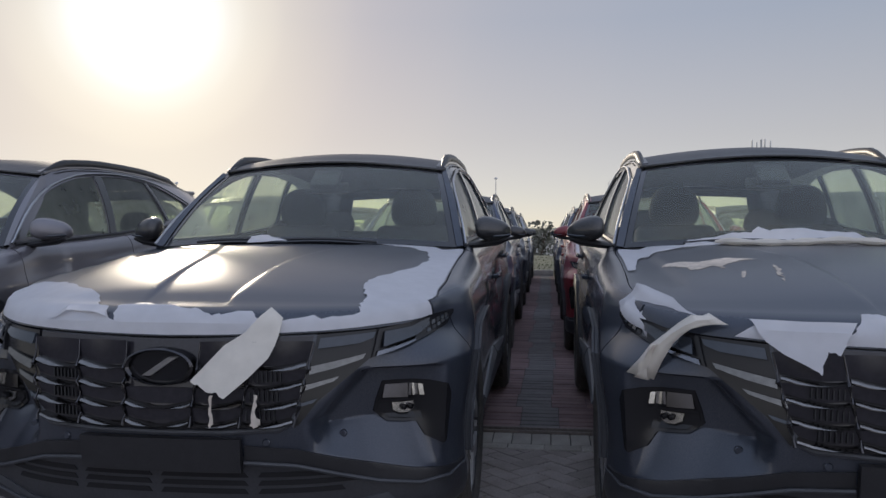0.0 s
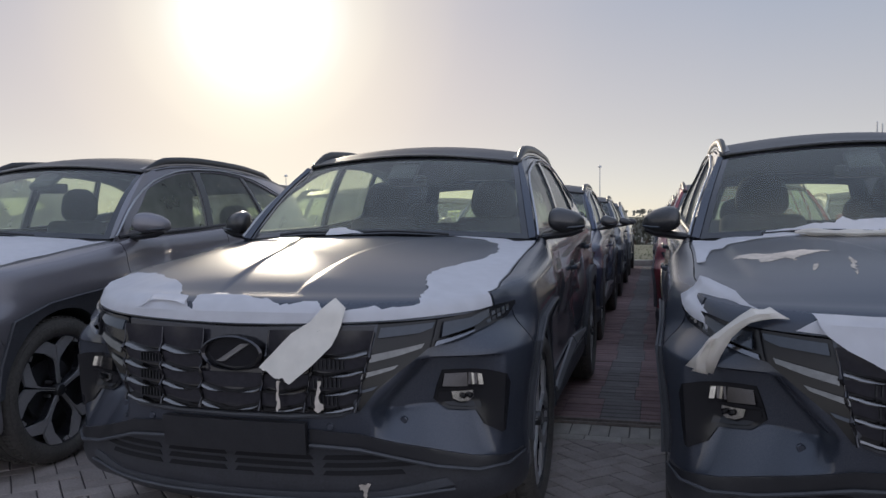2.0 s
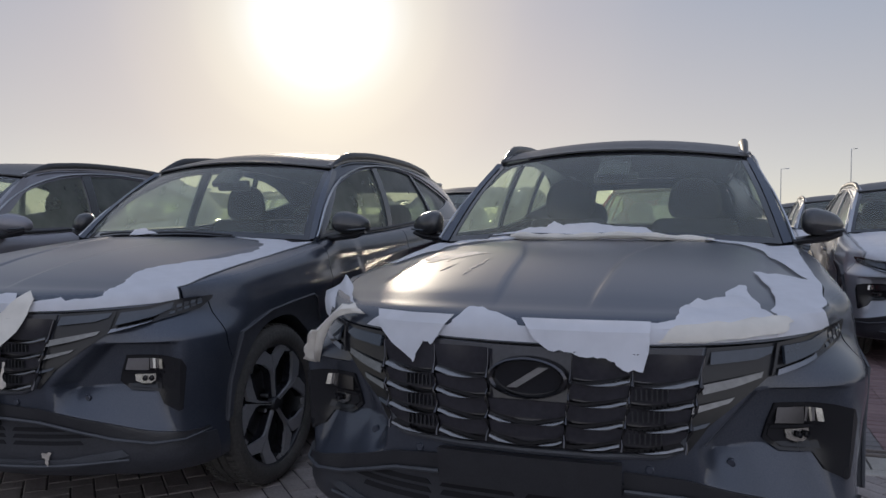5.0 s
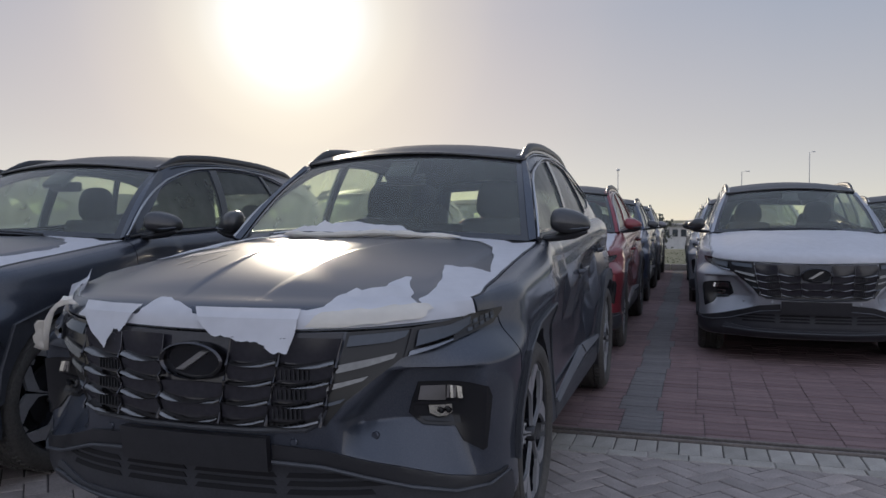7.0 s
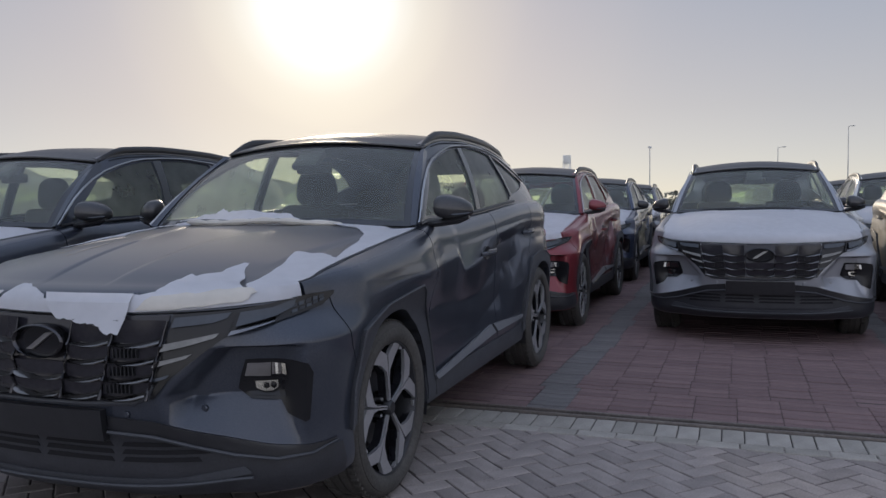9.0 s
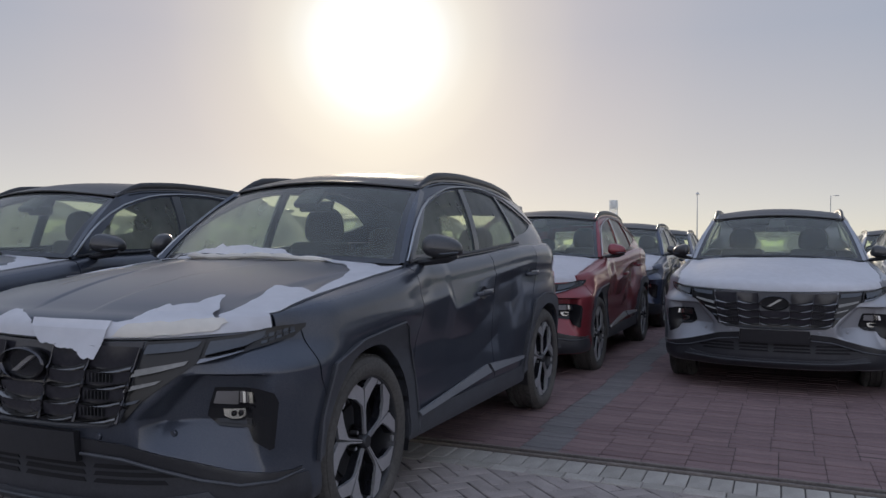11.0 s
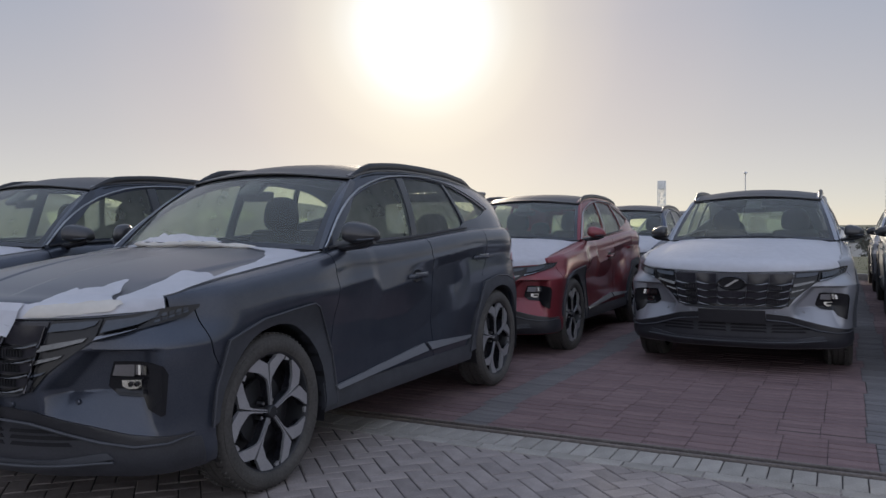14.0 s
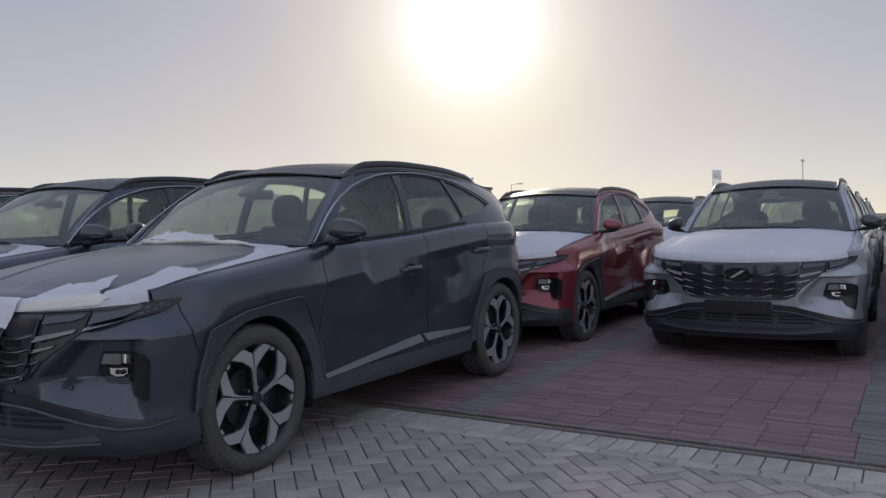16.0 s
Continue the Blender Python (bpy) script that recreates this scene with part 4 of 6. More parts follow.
            for p, q in zip(rows, rows[1:]):
                liner.faces.new((p[0], p[1], q[1], q[0]))
            liner.faces.new([r[1] for r in rows])
            part("arch_liner", liner, BLACK, car)
        # upper side with its window openings
        def up(y, z, off=0.0, sg=sg):
            return house(y, z, off, sg)
        zb = [top_of(sy(y)) for y in (1.49, 1.62, 2.02, 2.55, 3.4, 4.0, 4.4)]
        skin = [(1.485, zb[0]), (1.62, zb[1]), (2.02, zb[2]), (2.55, zb[3]), (3.4, zb[4]), (4.0, zb[5]), (4.46, zb[6] + 0.0), (4.28, 1.500), (4.1, 1.530), (3.7, 1.582), (3.2, 1.622), (2.7, 1.632), (2.3, 1.612), (2.1, 1.578), (2.00, 1.541)]
        w1 = [(1.575, 1.178), (1.615, 1.225), (1.69, 1.283), (1.785, 1.340), (1.90, 1.395), (2.04, 1.450), (2.17, 1.492), (2.306, 1.525), (2.42, 1.543), (2.515, 1.552), (2.505, 1.37), (2.482, 1.195)]
        w2 = [(2.567, 1.202), (2.592, 1.38), (2.610, 1.558), (2.78, 1.564), (2.95, 1.563), (3.17, 1.547), (3.225, 1.41), (3.272, 1.285), (3.24, 1.262), (3.12, 1.240)]
        w3 = [(3.318, 1.292), (3.272, 1.41), (3.220, 1.543), (3.36, 1.522), (3.52, 1.482), (3.70, 1.428), (3.825, 1.380), (3.70, 1.345), (3.54, 1.318)]
        def raised(loop):
            return [(y, z + 0.024 * ease(z, 1.25, 1.50)) for y, z in loop]
        w1, w2, w3 = raised(w1), raised(w2), raised(w3)
        part("window_frame", panel(skin, up, (0.07, 0.04), 0, 0.02, holes=(w1, w2, w3)), PAINT, car)
        for k, (w, g) in enumerate(((w1, SIDEGLASS), (w2, DARKGLASS), (w3, DARKGLASS))):
            ob = part("side_window", panel(w, up, (0.10, 0.08), -0.008, 0.0), g, car)
            ob.visible_shadow = False
        b1 = [(2.520, 1.556), (2.512, 1.37), (2.490, 1.190), (2.560, 1.196), (2.586, 1.38), (2.604, 1.562)]
        b2 = [(3.176, 1.550), (3.230, 1.41), (3.279, 1.280), (3.312, 1.288), (3.266, 1.41), (3.214, 1.548)]
        for b in (b1, b2):
            part("window_pillar", panel(raised(b), up, (0.06, 0.06), 0.004, 0.012), GLOSSBLACK, car)
        moulding = [house(y, z, 0.010, sg) for y, z in raised(((1.495, 1.142), (1.53, 1.168), (1.60, 1.236), (1.68, 1.298), (1.775, 1.355), (1.89, 1.410), (2.03, 1.466), (2.165, 1.508), (2.30, 1.541), (2.42, 1.559), (2.60, 1.574), (2.78, 1.580), (2.95, 1.578), (3.18, 1.562), (3.37, 1.536), (3.53, 1.496), (3.71, 1.441), (3.85, 1.382)))]
        part("window_moulding", tube(moulding, 0.007, 6), BRIGHT, car, "bright window surround")
        belt = [house(y, top_of(sy(y)) + 0.014, 0.008, sg) for y in np.linspace(1.52, 3.3, 11)]
        part("belt_moulding", tube(belt, 0.010, 6), BLACK, car)
        # roof rail on two feet
        rail = []
        for k in range(25):
            t = k / 24
            y = 2.02 + 1.92 * t
            lift = 0.030 * ease(min(t, 1 - t), 0.0, 0.13)
            rail.append(Vector((sg * (tab(y, ROOF_EDGE) - 0.015), y, tab(y, ROOF_Z) - 0.006 + lift)))
        part("roof_rail", tube(rail, [0.014] + [0.022, 0.027] + [0.029] * 19 + [0.027, 0.022] + [0.014], 10, flat=0.75), BLACK, car, "low black roof rail")
        # handles
        for y, z in ((2.39, 0.945), (3.40, 1.030)):
            p = body(sg * sy(y), z, 0.0)
            h = part("door_handle", tube([p + Vector((sg * o, d, 0.012 * math.cos(d * 12) - 0.012)) for d, o in ((-0.11, 0.004), (-0.09, 0.03), (0, 0.038), (0.09, 0.03), (0.11, 0.004))], [0.011, 0.015, 0.017, 0.015, 0.011], 8, flat=0.7), PAINT, car)
            part("handle_strip", tube([p + Vector((sg * o, d, 0.014)) for d, o in ((-0.085, 0.036), (0, 0.046), (0.085, 0.036))], 0.004, 6), BRIGHT, h)
            part("handle_cup", lathe([(0.0, -0.002), (0.040, 0.002), (0.052, 0.006), (0.056, 0.0)], seg=24, m=Matrix.Translation(p + Vector((0, 0, -0.004))) @ Matrix.Diagonal((sg, 1.25, 0.75, 1))), BLACK, h)
        # outside mirror
        shell = bmesh.new()
        bmesh.ops.create_uvsphere(shell, u_segments=24, v_segments=14, radius=1)
        for v in shell.verts:
            x, y, z = v.co
            q = 0.80
            x, y, z = (math.copysign(abs(c) ** q, c) for c in (x, y, z))
            taper = 1.0 - 0.22 * x
            lift = 0.070 * z * taper if z > 0 else 0.050 * z * taper
            v.co = Vector((sg * (0.092 * x), 0.085 * y * (1.0 - 0.25 * x) * (1 if y < 0 else 0.7) + 0.035 * x, lift - 0.010 * x))
        mirror = part("door_mirror", shell, PAINT, car)
        mirror.location = (sg * 0.950, 1.670, 1.212)
        part("mirror_glass", box(0, 0.050, 0.0, 0.120, 0.006, 0.076, 0.002), MIRROR, mirror)
        foot = [(sg * -0.17, -0.03, -0.080), (sg * -0.07, -0.02, -0.068), (sg * 0.02, -0.005, -0.056), (sg * 0.08, 0.0, -0.040)]
        part("mirror_foot", tube(foot, [0.016, 0.020, 0.020, 0.010], 10, flat=2.0), BLACK, mirror)
        part("indicator", tube([(sg * -0.03, -0.078, -0.028), (sg * 0.04, -0.060, -0.026), (sg * 0.088, -0.022, -0.020)], 0.006, 6), SMOKED, mirror)
        part("mirror_sail", panel([(1.50, 1.140), (1.575, 1.172), (1.612, 1.226), (1.60, 1.232)], up, 0.05, 0.006, 0.012), BLACK, car)


def add_shell(car):
    n = 16
    cut = 0.996 * (1 - 2 * 36 / 100)

    def along_crease(a, b, off=0.0):
        line = tab(b, BONNET_LINE)
        return bonnet(math.copysign(float(np.interp(abs(a), (0, cut - 0.01992, cut, cut + 0.01992, 0.996), (0, line - 0.007, line, line + 0.007, 0.996))), a), b, off)
    def placed(a):
        return np.interp(abs(a), (0, cut - 0.01992, cut, cut + 0.01992, 0.996), (0, 0.149, 0.156, 0.163, 0.996))
    loop = [(-0.996, 0.0)] + [(a, -0.186 + 0.075 * placed(a) ** 1.6) for a in np.linspace(-0.996, 0.996, n + 1)] + [(0.996, 0.0), (0.996, 1.0), (-0.996, 1.0)]
    part("bonnet", panel(loop, along_crease, (0.01992, 0.035), 0.0, 0.015), PAINT, car)
    # bumper skin
    seam = [(sy(0.452), 0.918), (sy(0.494), 0.72)] + arc(FRONT_AXLE + 0.03, HUB, ARCH, 30, -18, 6)
    right = [(0.0, 0.869), (sx(0.5), 0.882), (sx(0.745), 0.894), (sy(0.27), 0.902)] + seam + [(sy(0.3), 0.235), (sx(0.5), 0.225), (0.0, 0.225)]
    part("front_bumper", panel(right + mirrored(right)[::-1][1:-1], body, (0.012, 0.006), -0.001, 0.02), PAINT, car)
    # cowl, windscreen, roof
    cow = bmesh.new()
    rows = []
    for i in range(17):
        u = -1 + 2 * i / 16
        c, s = cowl(u), screen(u, 0.05)
        rows.append([cow.verts.new(c + Vector((0, -0.03, -0.035))), cow.verts.new(c + Vector((0, 0.02, -0.03))), cow.verts.new(s + Vector((0, 0.0, -0.005)))])
    for p, q in zip(rows, rows[1:]):
        for k in range(2):
            cow.faces.new((p[k], q[k], q[k + 1], p[k + 1]))
    part("cowl", cow, BLACK, car)
    hole = [(-0.945, 0.05), (0.945, 0.05), (0.94, 0.965), (-0.94, 0.965)]
    part("windscreen_border", panel([(-1, 0), (1, 0), (1, 1), (-1, 1)], screen, (0.1, 0.1), 0.0, 0.006, holes=(hole,)), GLOSSBLACK, car)
    w = part("windscreen", panel(hole, screen, (0.1, 0.1), -0.002, 0.0), GLASS, car, "green-tinted windscreen")
    w.visible_shadow = False
    for sg in (-1, 1):
        pil = bmesh.new()
        rows = []
        for i in range(13):
            t = i / 12
            a = screen(sg * 0.985, t, 0.004)
            b = house(1.495 + 0.52 * t, 1.125 + 0.413 * t, 0.006, sg)
            m = a.lerp(b, 0.5) + Vector((sg * 0.012, -0.012, 0.010))
            rows.append([pil.verts.new(p) for p in (a, m, b, b + Vector((0, 0.055, -0.012)))])
        for p, q in zip(rows, rows[1:]):
            for k in range(3):
                pil.faces.new((p[k], p[k + 1], q[k + 1], q[k]))
        bmesh.ops.recalc_face_normals(pil, faces=pil.faces)
        part("front_pillar", pil, PAINT, car)
    part("roof", panel([(-1, 1.93), (1, 1.93), (1, 4.30), (-1, 4.30)], roof, (0.1, 0.06), 0.002, 0.008), ROOFBLACK, car, "black panoramic roof")
    part("headliner", panel([(-1.03, 2.03), (1.03, 2.03), (1.03, 4.24), (-1.03, 4.24)], roof, (0.1, 0.08), -0.016, 0.0), TRIM, car)
    for sg in (-1, 1):
        part("roof_edge", panel([(sg * 0.93, 1.955), (sg * 1.005, 1.955), (sg * 1.005, 4.28), (sg * 0.93, 4.28)], roof, (0.05, 0.09), 0.007, 0.012), PAINT, car)
    # tailgate with its window, lamps across, lower bumper
    hole = [(-0.80, 0.16), (0.80, 0.16), (0.80, 0.86), (-0.80, 0.86)]
    part("tailgate", panel([(-1, -0.05), (1, -0.05), (1, 1), (-1, 1)], tail, (0.1, 0.1), 0, 0.02, holes=(hole,)), PAINT, car)
    w = part("rear_window", panel(hole, tail, (0.2, 0.2), -0.004, 0.0), GLASS, car)
    w.visible_shadow = False
    q = PS[-1]
    def rear(s, z, off=0.0):
        p = body(q - abs(s), z, off)
        return Vector((math.copysign(p.x, s), p.y, p.z))
    part("rear_bumper", panel([(-0.73, 0.28), (0.73, 0.28), (0.73, 1.10), (-0.73, 1.10)], rear, (0.06, 0.05), 0, 0.02), PAINT, car)
    part("tail_lamp", panel([(-0.95, 0.93), (0.95, 0.93), (0.95, 0.97), (-0.95, 0.97)], rear, (0.06, 0.05), 0.008, 0.012), REDLENS, car, "full-width red tail lamp")
    for sg in (-1, 1):
        wrap = [(sg * sy(4.02), 0.985), (sg * sy(4.25), 1.045), (sg * (PS[-1] - 0.73), 1.05), (sg * (PS[-1] - 0.73), 0.93), (sg * sy(4.30), 0.935)]
        part("tail_lamp_end", panel(wrap, body, (0.06, 0.03), 0.006, 0.012), REDLENS, car)
    part("spoiler", box(0, 4.30, 1.545, 1.02, 0.20, 0.035, 0.014), PAINT, car)
    # underside and cabin
    bm = box(0, 2.3, 0.27, 1.20, 3.9, 0.06, 0.02)
    part("floor_pan", bm, BLACK, car)
    tub = bmesh.new()
    ring_lo = [(-0.70, 1.30), (0.70, 1.30), (0.74, 2.0), (0.74, 4.2), (0.60, 4.42), (-0.60, 4.42), (-0.74, 4.2), (-0.74, 2.0)]
    lo = [tub.verts.new((x, y, 0.34)) for x, y in ring_lo]
    hi = [tub.verts.new((x * 1.08, y, 1.03)) for x, y in ring_lo]
    tub.faces.new(lo)
    for i in range(len(lo)):
        j = (i + 1) % len(lo)
        tub.faces.new((lo[i], lo[j], hi[j], hi[i]))
    part("cabin_lining", tub, TRIM, car)
    bay = bmesh.new()
    prism([(-0.60, 0.25), (0.60, 0.25), (0.60, 1.28), (-0.60, 1.28)], 0.27, 0.86, bm=bay)
    part("engine_cover", bay, BLACK, car)
    dash = bmesh.new()
    rows = []
    for i in range(13):
        u = -1 + 2 * i / 12
        rows.append([dash.verts.new((u * 0.76, y - 0.06 * (1 - u * u), z)) for y, z in ((1.32, 1.055), (1.55, 1.065), (1.74, 1.045), (1.78, 0.98), (1.74, 0.70))])
    for p, q2 in zip(rows, rows[1:]):
        for k in range(4):
            dash.faces.new((p[k], q2[k], q2[k + 1], p[k + 1]))
    part("dashboard", dash, TRIM, car)
    wheel_bm = bmesh.new()
    m = Matrix.Translation((0.37, 1.93, 0.985)) @ Matrix.Rotation(radians(64), 4, "X")
    ringp = [m @ Vector((0.185 * math.cos(a), 0.185 * math.sin(a), 0)) for a in np.linspace(0, 2 * math.pi, 33)]
    tube(ringp, 0.016, 8, wheel_bm)
    for a in (0, math.pi, -math.pi / 2):
        tube([m @ Vector((0.02 * math.cos(a), 0.02 * math.sin(a), -0.02)), m @ Vector((0.18 * math.cos(a), 0.18 * math.sin(a), 0))], 0.018, 6, wheel_bm)
    lathe([(0.0, 0.02), (0.06, 0.015), (0.075, -0.03)], "z", 20, wheel_bm, m)
    part("steering_wheel", wheel_bm, TRIM, car)
    seat(car, 0.37, 2.22)
    seat(car, -0.37, 2.22)
    bench = part("rear_bench", box(0, 3.15, 0.62, 1.28, 0.52, 0.16, 0.05, 3), SEAT, car)
    part("bench_back", box(0, 3.46, 0.93, 1.28, 0.14, 0.56, 0.05, 3, m=Matrix.Rotation(radians(-18), 4, "X")), SEAT, bench)
    for x in (-0.40, 0.40):
        part("headrest", cushion(Vector((x, 3.56, 1.27)), 0.135, 0.055, 0.090), SEAT, bench)
    part("inside_mirror", box(0, 1.93, 1.455, 0.23, 0.03, 0.065, 0.014), BLACK, car)
    part("sensor_housing", box(0, 1.87, 1.500, 0.16, 0.16, 0.04, 0.015, m=Matrix.Rotation(radians(36), 4, "X")), BLACK, car)
    for x0, x1 in ((0.52, -0.10), (-0.10, -0.66)):
        pts = [screen(x0 + (x1 - x0) * t, -0.005 + 0.02 * math.sin(math.pi * t * 0.9), 0.012) for t in np.linspace(0, 1, 9)]
        part("wiper", tube(pts, 0.007, 6), BLACK, car)


def build_car():
    car = new("car")
    add_shell(car)
    add_front(car)
    add_sides(car)
    for y in (FRONT_AXLE, REAR_AXLE):
        for sg in (-1, 1):
            wheel(car, sg * 0.815, y, sg)
    return car


# ---- the cars on the lot ----
first = build_car()
C_DARK, C_BLUE, C_GREY = (0.026, 0.034, 0.053), (0.030, 0.042, 0.082), (0.165, 0.160, 0.180)
C_RED, C_SILVER, C_WHITE, C_BEIGE = (0.19, 0.012, 0.022), (0.30, 0.31, 0.34), (0.62, 0.61, 0.58), (0.42, 0.38, 0.31)
LOT = [
    (0.0, 0.0, 0.0, C_DARK, "dark blue-grey dusty SUV with torn white film hanging over its grille"),
    (-2.37, 0.04, 0.0, C_DARK, "dark blue-grey dusty SUV with torn white film along its bonnet edge"),
    (-4.85, 0.05, 0.0, C_GREY, "grey metallic SUV with white film over its bonnet"),
    (-7.3, 0.0, 0.0, C_DARK, "dark SUV at the end of the front row"),
    (-0.04, 4.88, 0.0, C_RED, "red metallic SUV with white film over its bonnet"),
    (2.515, 5.06, 0.0, C_SILVER, "silver SUV with white film over its whole bonnet"),
    (4.85, 5.05, 0.0, C_BEIGE, "pale beige SUV with white film over its bonnet"),
    (7.3, 5.0, 0.0, C_SILVER, "silver SUV beside a beige one"),
    (-2.43, 4.88, 0.0, C_BLUE, "dark blue SUV behind the front row"),
    (-4.85, 4.95, 0.0, C_GREY, "grey SUV behind the front row"),
    (-7.3, 4.95, 0.0, C_DARK, "dark SUV behind the front row"),
    (-0.05, 9.75, 0.0, C_BLUE, "dark blue SUV in the third row"),
    (2.42, 9.85, 0.0, C_SILVER, "silver SUV with sunlit doors in the third row"),
    (4.85, 9.9, 0.0, C_WHITE, "white SUV in the third row"),
    (7.3, 9.9, 0.0, C_WHITE, "white SUV in the third row"),
    (-2.44, 9.7, 0.0, C_DARK, "dark grey SUV in the third row"),
    (-4.9, 9.8, 0.0, C_BLUE, "dark blue SUV in the third row"),
    (-0.06, 14.6, 0.0, C_GREY, "grey SUV in the last row"),
    (2.36, 14.65, 0.0, C_BEIGE, "beige SUV in the last row"),
    (4.85, 14.7, 0.0, C_SILVER, "silver SUV in the last row"),
    (-2.46, 14.6, 0.0, C_SILVER, "silver SUV in the last row"),
]


def ground_z(y):
    """The lot falls very slightly to its far end."""
    return -0.006 * max(0.0, y - 2.4)


cars = []
for k, (x, y, turn, colour, label) in enumerate(LOT):
    car = first if k == 0 else copy_thing(first, pose(x, y, ground_z(y + 2.3), -0.34 if y > 2 else 0, 0, turn))
    for ob in car.children_recursive:
        pale = ob.name.startswith("door_mirror") and colour not in (C_RED, C_GREY)
        ob.color = (0.018, 0.019, 0.023, 1) if pale else (*colour, 1)
    tagged(car, label, "car", "parked cars")
    cars.append(car)


# ---- protective film and loose paper on the bonnets ----
STAIN = mat("dried_adhesive", (0.46, 0.41, 0.36), 0.6, grain=0.3, scale=40)
def rim(a, b, off=0.0):
    """The bonnet with its front rim measured by length from the middle."""
    pull = 1 - 0.925
    return bonnet(a * (1 - pull * (1 - min(1, max(0, b))) * (1 - abs(a) ** 6)), b, off)


def low_edge(a):
    return -0.180 + 0.075 * abs(a) ** 1.6


def torn(loop, keep=(), amount=0.010, cuts=4, seed=1):
    """Roughens a loop's edges into a tear; edges listed in keep stay straight."""
    rnd = random.Random(seed)
    out = []
    for i, (p, q) in enumerate(zip(loop, loop[1:] + loop[:1])):
        out.append(p)
        if i in keep:
            continue
        d = math.hypot(q[0] - p[0], q[1] - p[1])
        for k in range(1, cuts):
            t = k / cuts + rnd.uniform(-0.06, 0.06)
            j = min(amount, d * 0.12)
            out.append((p[0] + (q[0] - p[0]) * t + rnd.uniform(-j, j), p[1] + (q[1] - p[1]) * t + rnd.uniform(-j, j)))
    return out


def wrinkled(surface, base, height, scale, seed):
    """The surface lifted by a noise of creases."""
    def f(p, q, off=0.0):
        n = noise.noise(Vector((p * scale + seed, q * scale * 1.3, seed))) + 0.5 * noise.noise(Vector((p * scale * 2.7, q * scale * 3.1 + seed, seed)))
        return surface(p, q, base + height * (0.5 + 0.6 * n) + off)
    return f


def lay(name, loop, surface, step, material, x, y, label, depth=0.0015, category="film"):
    ob = new(name, mesh_of(panel(loop, surface, step, 0, depth), name, material, angle=22))
    ob.location = (x, y, ground_z(y))
    return tagged(ob, label, category)


BX, BY = LOT[1][0], LOT[1][1]
edge_l = [(a, low_edge(a)) for a in np.linspace(-0.993, 0.993, 15)]
b_top = [(0.993, 1.0), (0.54, 0.995), (0.73, 0.93), (0.83, 0.82), (0.865, 0.70), (0.837, 0.534), (0.773, 0.344), (0.73, 0.29), (0.69, 0.224), (0.70, 0.15), (0.717, 0.086), (0.752, 0.012), (0.72, -0.075), (0.61, -0.093), (0.481, -0.10), (0.343, -0.106),
         (0.303, -0.066), (0.209, -0.08), (0.156, -0.09), (0.101, -0.062), (-0.004, -0.038), (-0.138, -0.015), (-0.25, -0.045), (-0.218, -0.116), (-0.319, -0.054), (-0.40, 0.02), (-0.472, 0.073), (-0.652, 0.141), (-0.80, 0.19), (-0.957, 0.20), (-0.993, 0.15)]
lay("bonnet_film", edge_l + torn(b_top, (0, len(b_top) - 1), 0.010, 4, 4), wrinkled(rim, 0.005, 0.002, 6, 3), (0.04, 0.03), FILM, BX, BY, "torn white protective film along the bonnet rim of a dark SUV")


def nose(x, z, off=0.0):
    """In front of the car's nose, standing further off the lower it hangs."""
    return body(sx(x), z, off + 0.014 + 0.20 * max(0, 0.93 - z))


lay("hanging_flap", torn([(0.343, 0.940), (0.388, 0.918), (0.365, 0.850), (0.348, 0.815), (0.29, 0.755), (0.222, 0.695), (0.200, 0.714), (0.165, 0.716), (0.111, 0.746), (0.207, 0.855)], (0, 1, 2, 3, 4, 8, 9), 0.008, 4, 8), wrinkled(nose, 0.0, 0.004, 9, 5), (0.02, 0.02), PAPER, BX, BY,
    "cream paper-backed strip of film hanging over the grille", category="paper")
lay("film_scrap", torn([(-0.52, -0.115), (-0.42, -0.06), (-0.27, -0.06), (-0.25, -0.105), (-0.40, -0.085)], (), 0.008, 3, 9), wrinkled(rim, 0.008, 0.022, 9, 6), (0.03, 0.02), FILM, BX, BY, "curled scrap of white film on a bonnet rim")
lay("paper_scrap", torn([(-0.27, -0.03), (-0.265, 0.03), (-0.16, 0.035), (-0.10, 0.012), (-0.01, -0.02)], (), 0.006, 3, 10), wrinkled(screen, 0.016, 0.01, 5, 7), (0.03, 0.02), FILM, BX, BY, "white scrap of film under a wiper", category="paper")

drips = [[(0.170, 0.700), (0.184, 0.700), (0.180, 0.650), (0.187, 0.612), (0.176, 0.600), (0.172, 0.640)], [(0.308, 0.705), (0.320, 0.702), (0.312, 0.655), (0.330, 0.612), (0.310, 0.600), (0.298, 0.612), (0.303, 0.650)], [(0.430, 0.345), (0.470, 0.348), (0.460, 0.322), (0.450, 0.290), (0.446, 0.320)]]
for k, line in enumerate(drips):
    lay("adhesive_residue", torn(line, (), 0.006, 4, 50 + k), lambda p, q, off=0.0: body(sx(p), q, off + 0.042 - 0.024 * (q < 0.5)), (0.02, 0.02), STAIN, BX, BY, "dried pale drip of adhesive on a black grille", depth=0.001, category="stain")

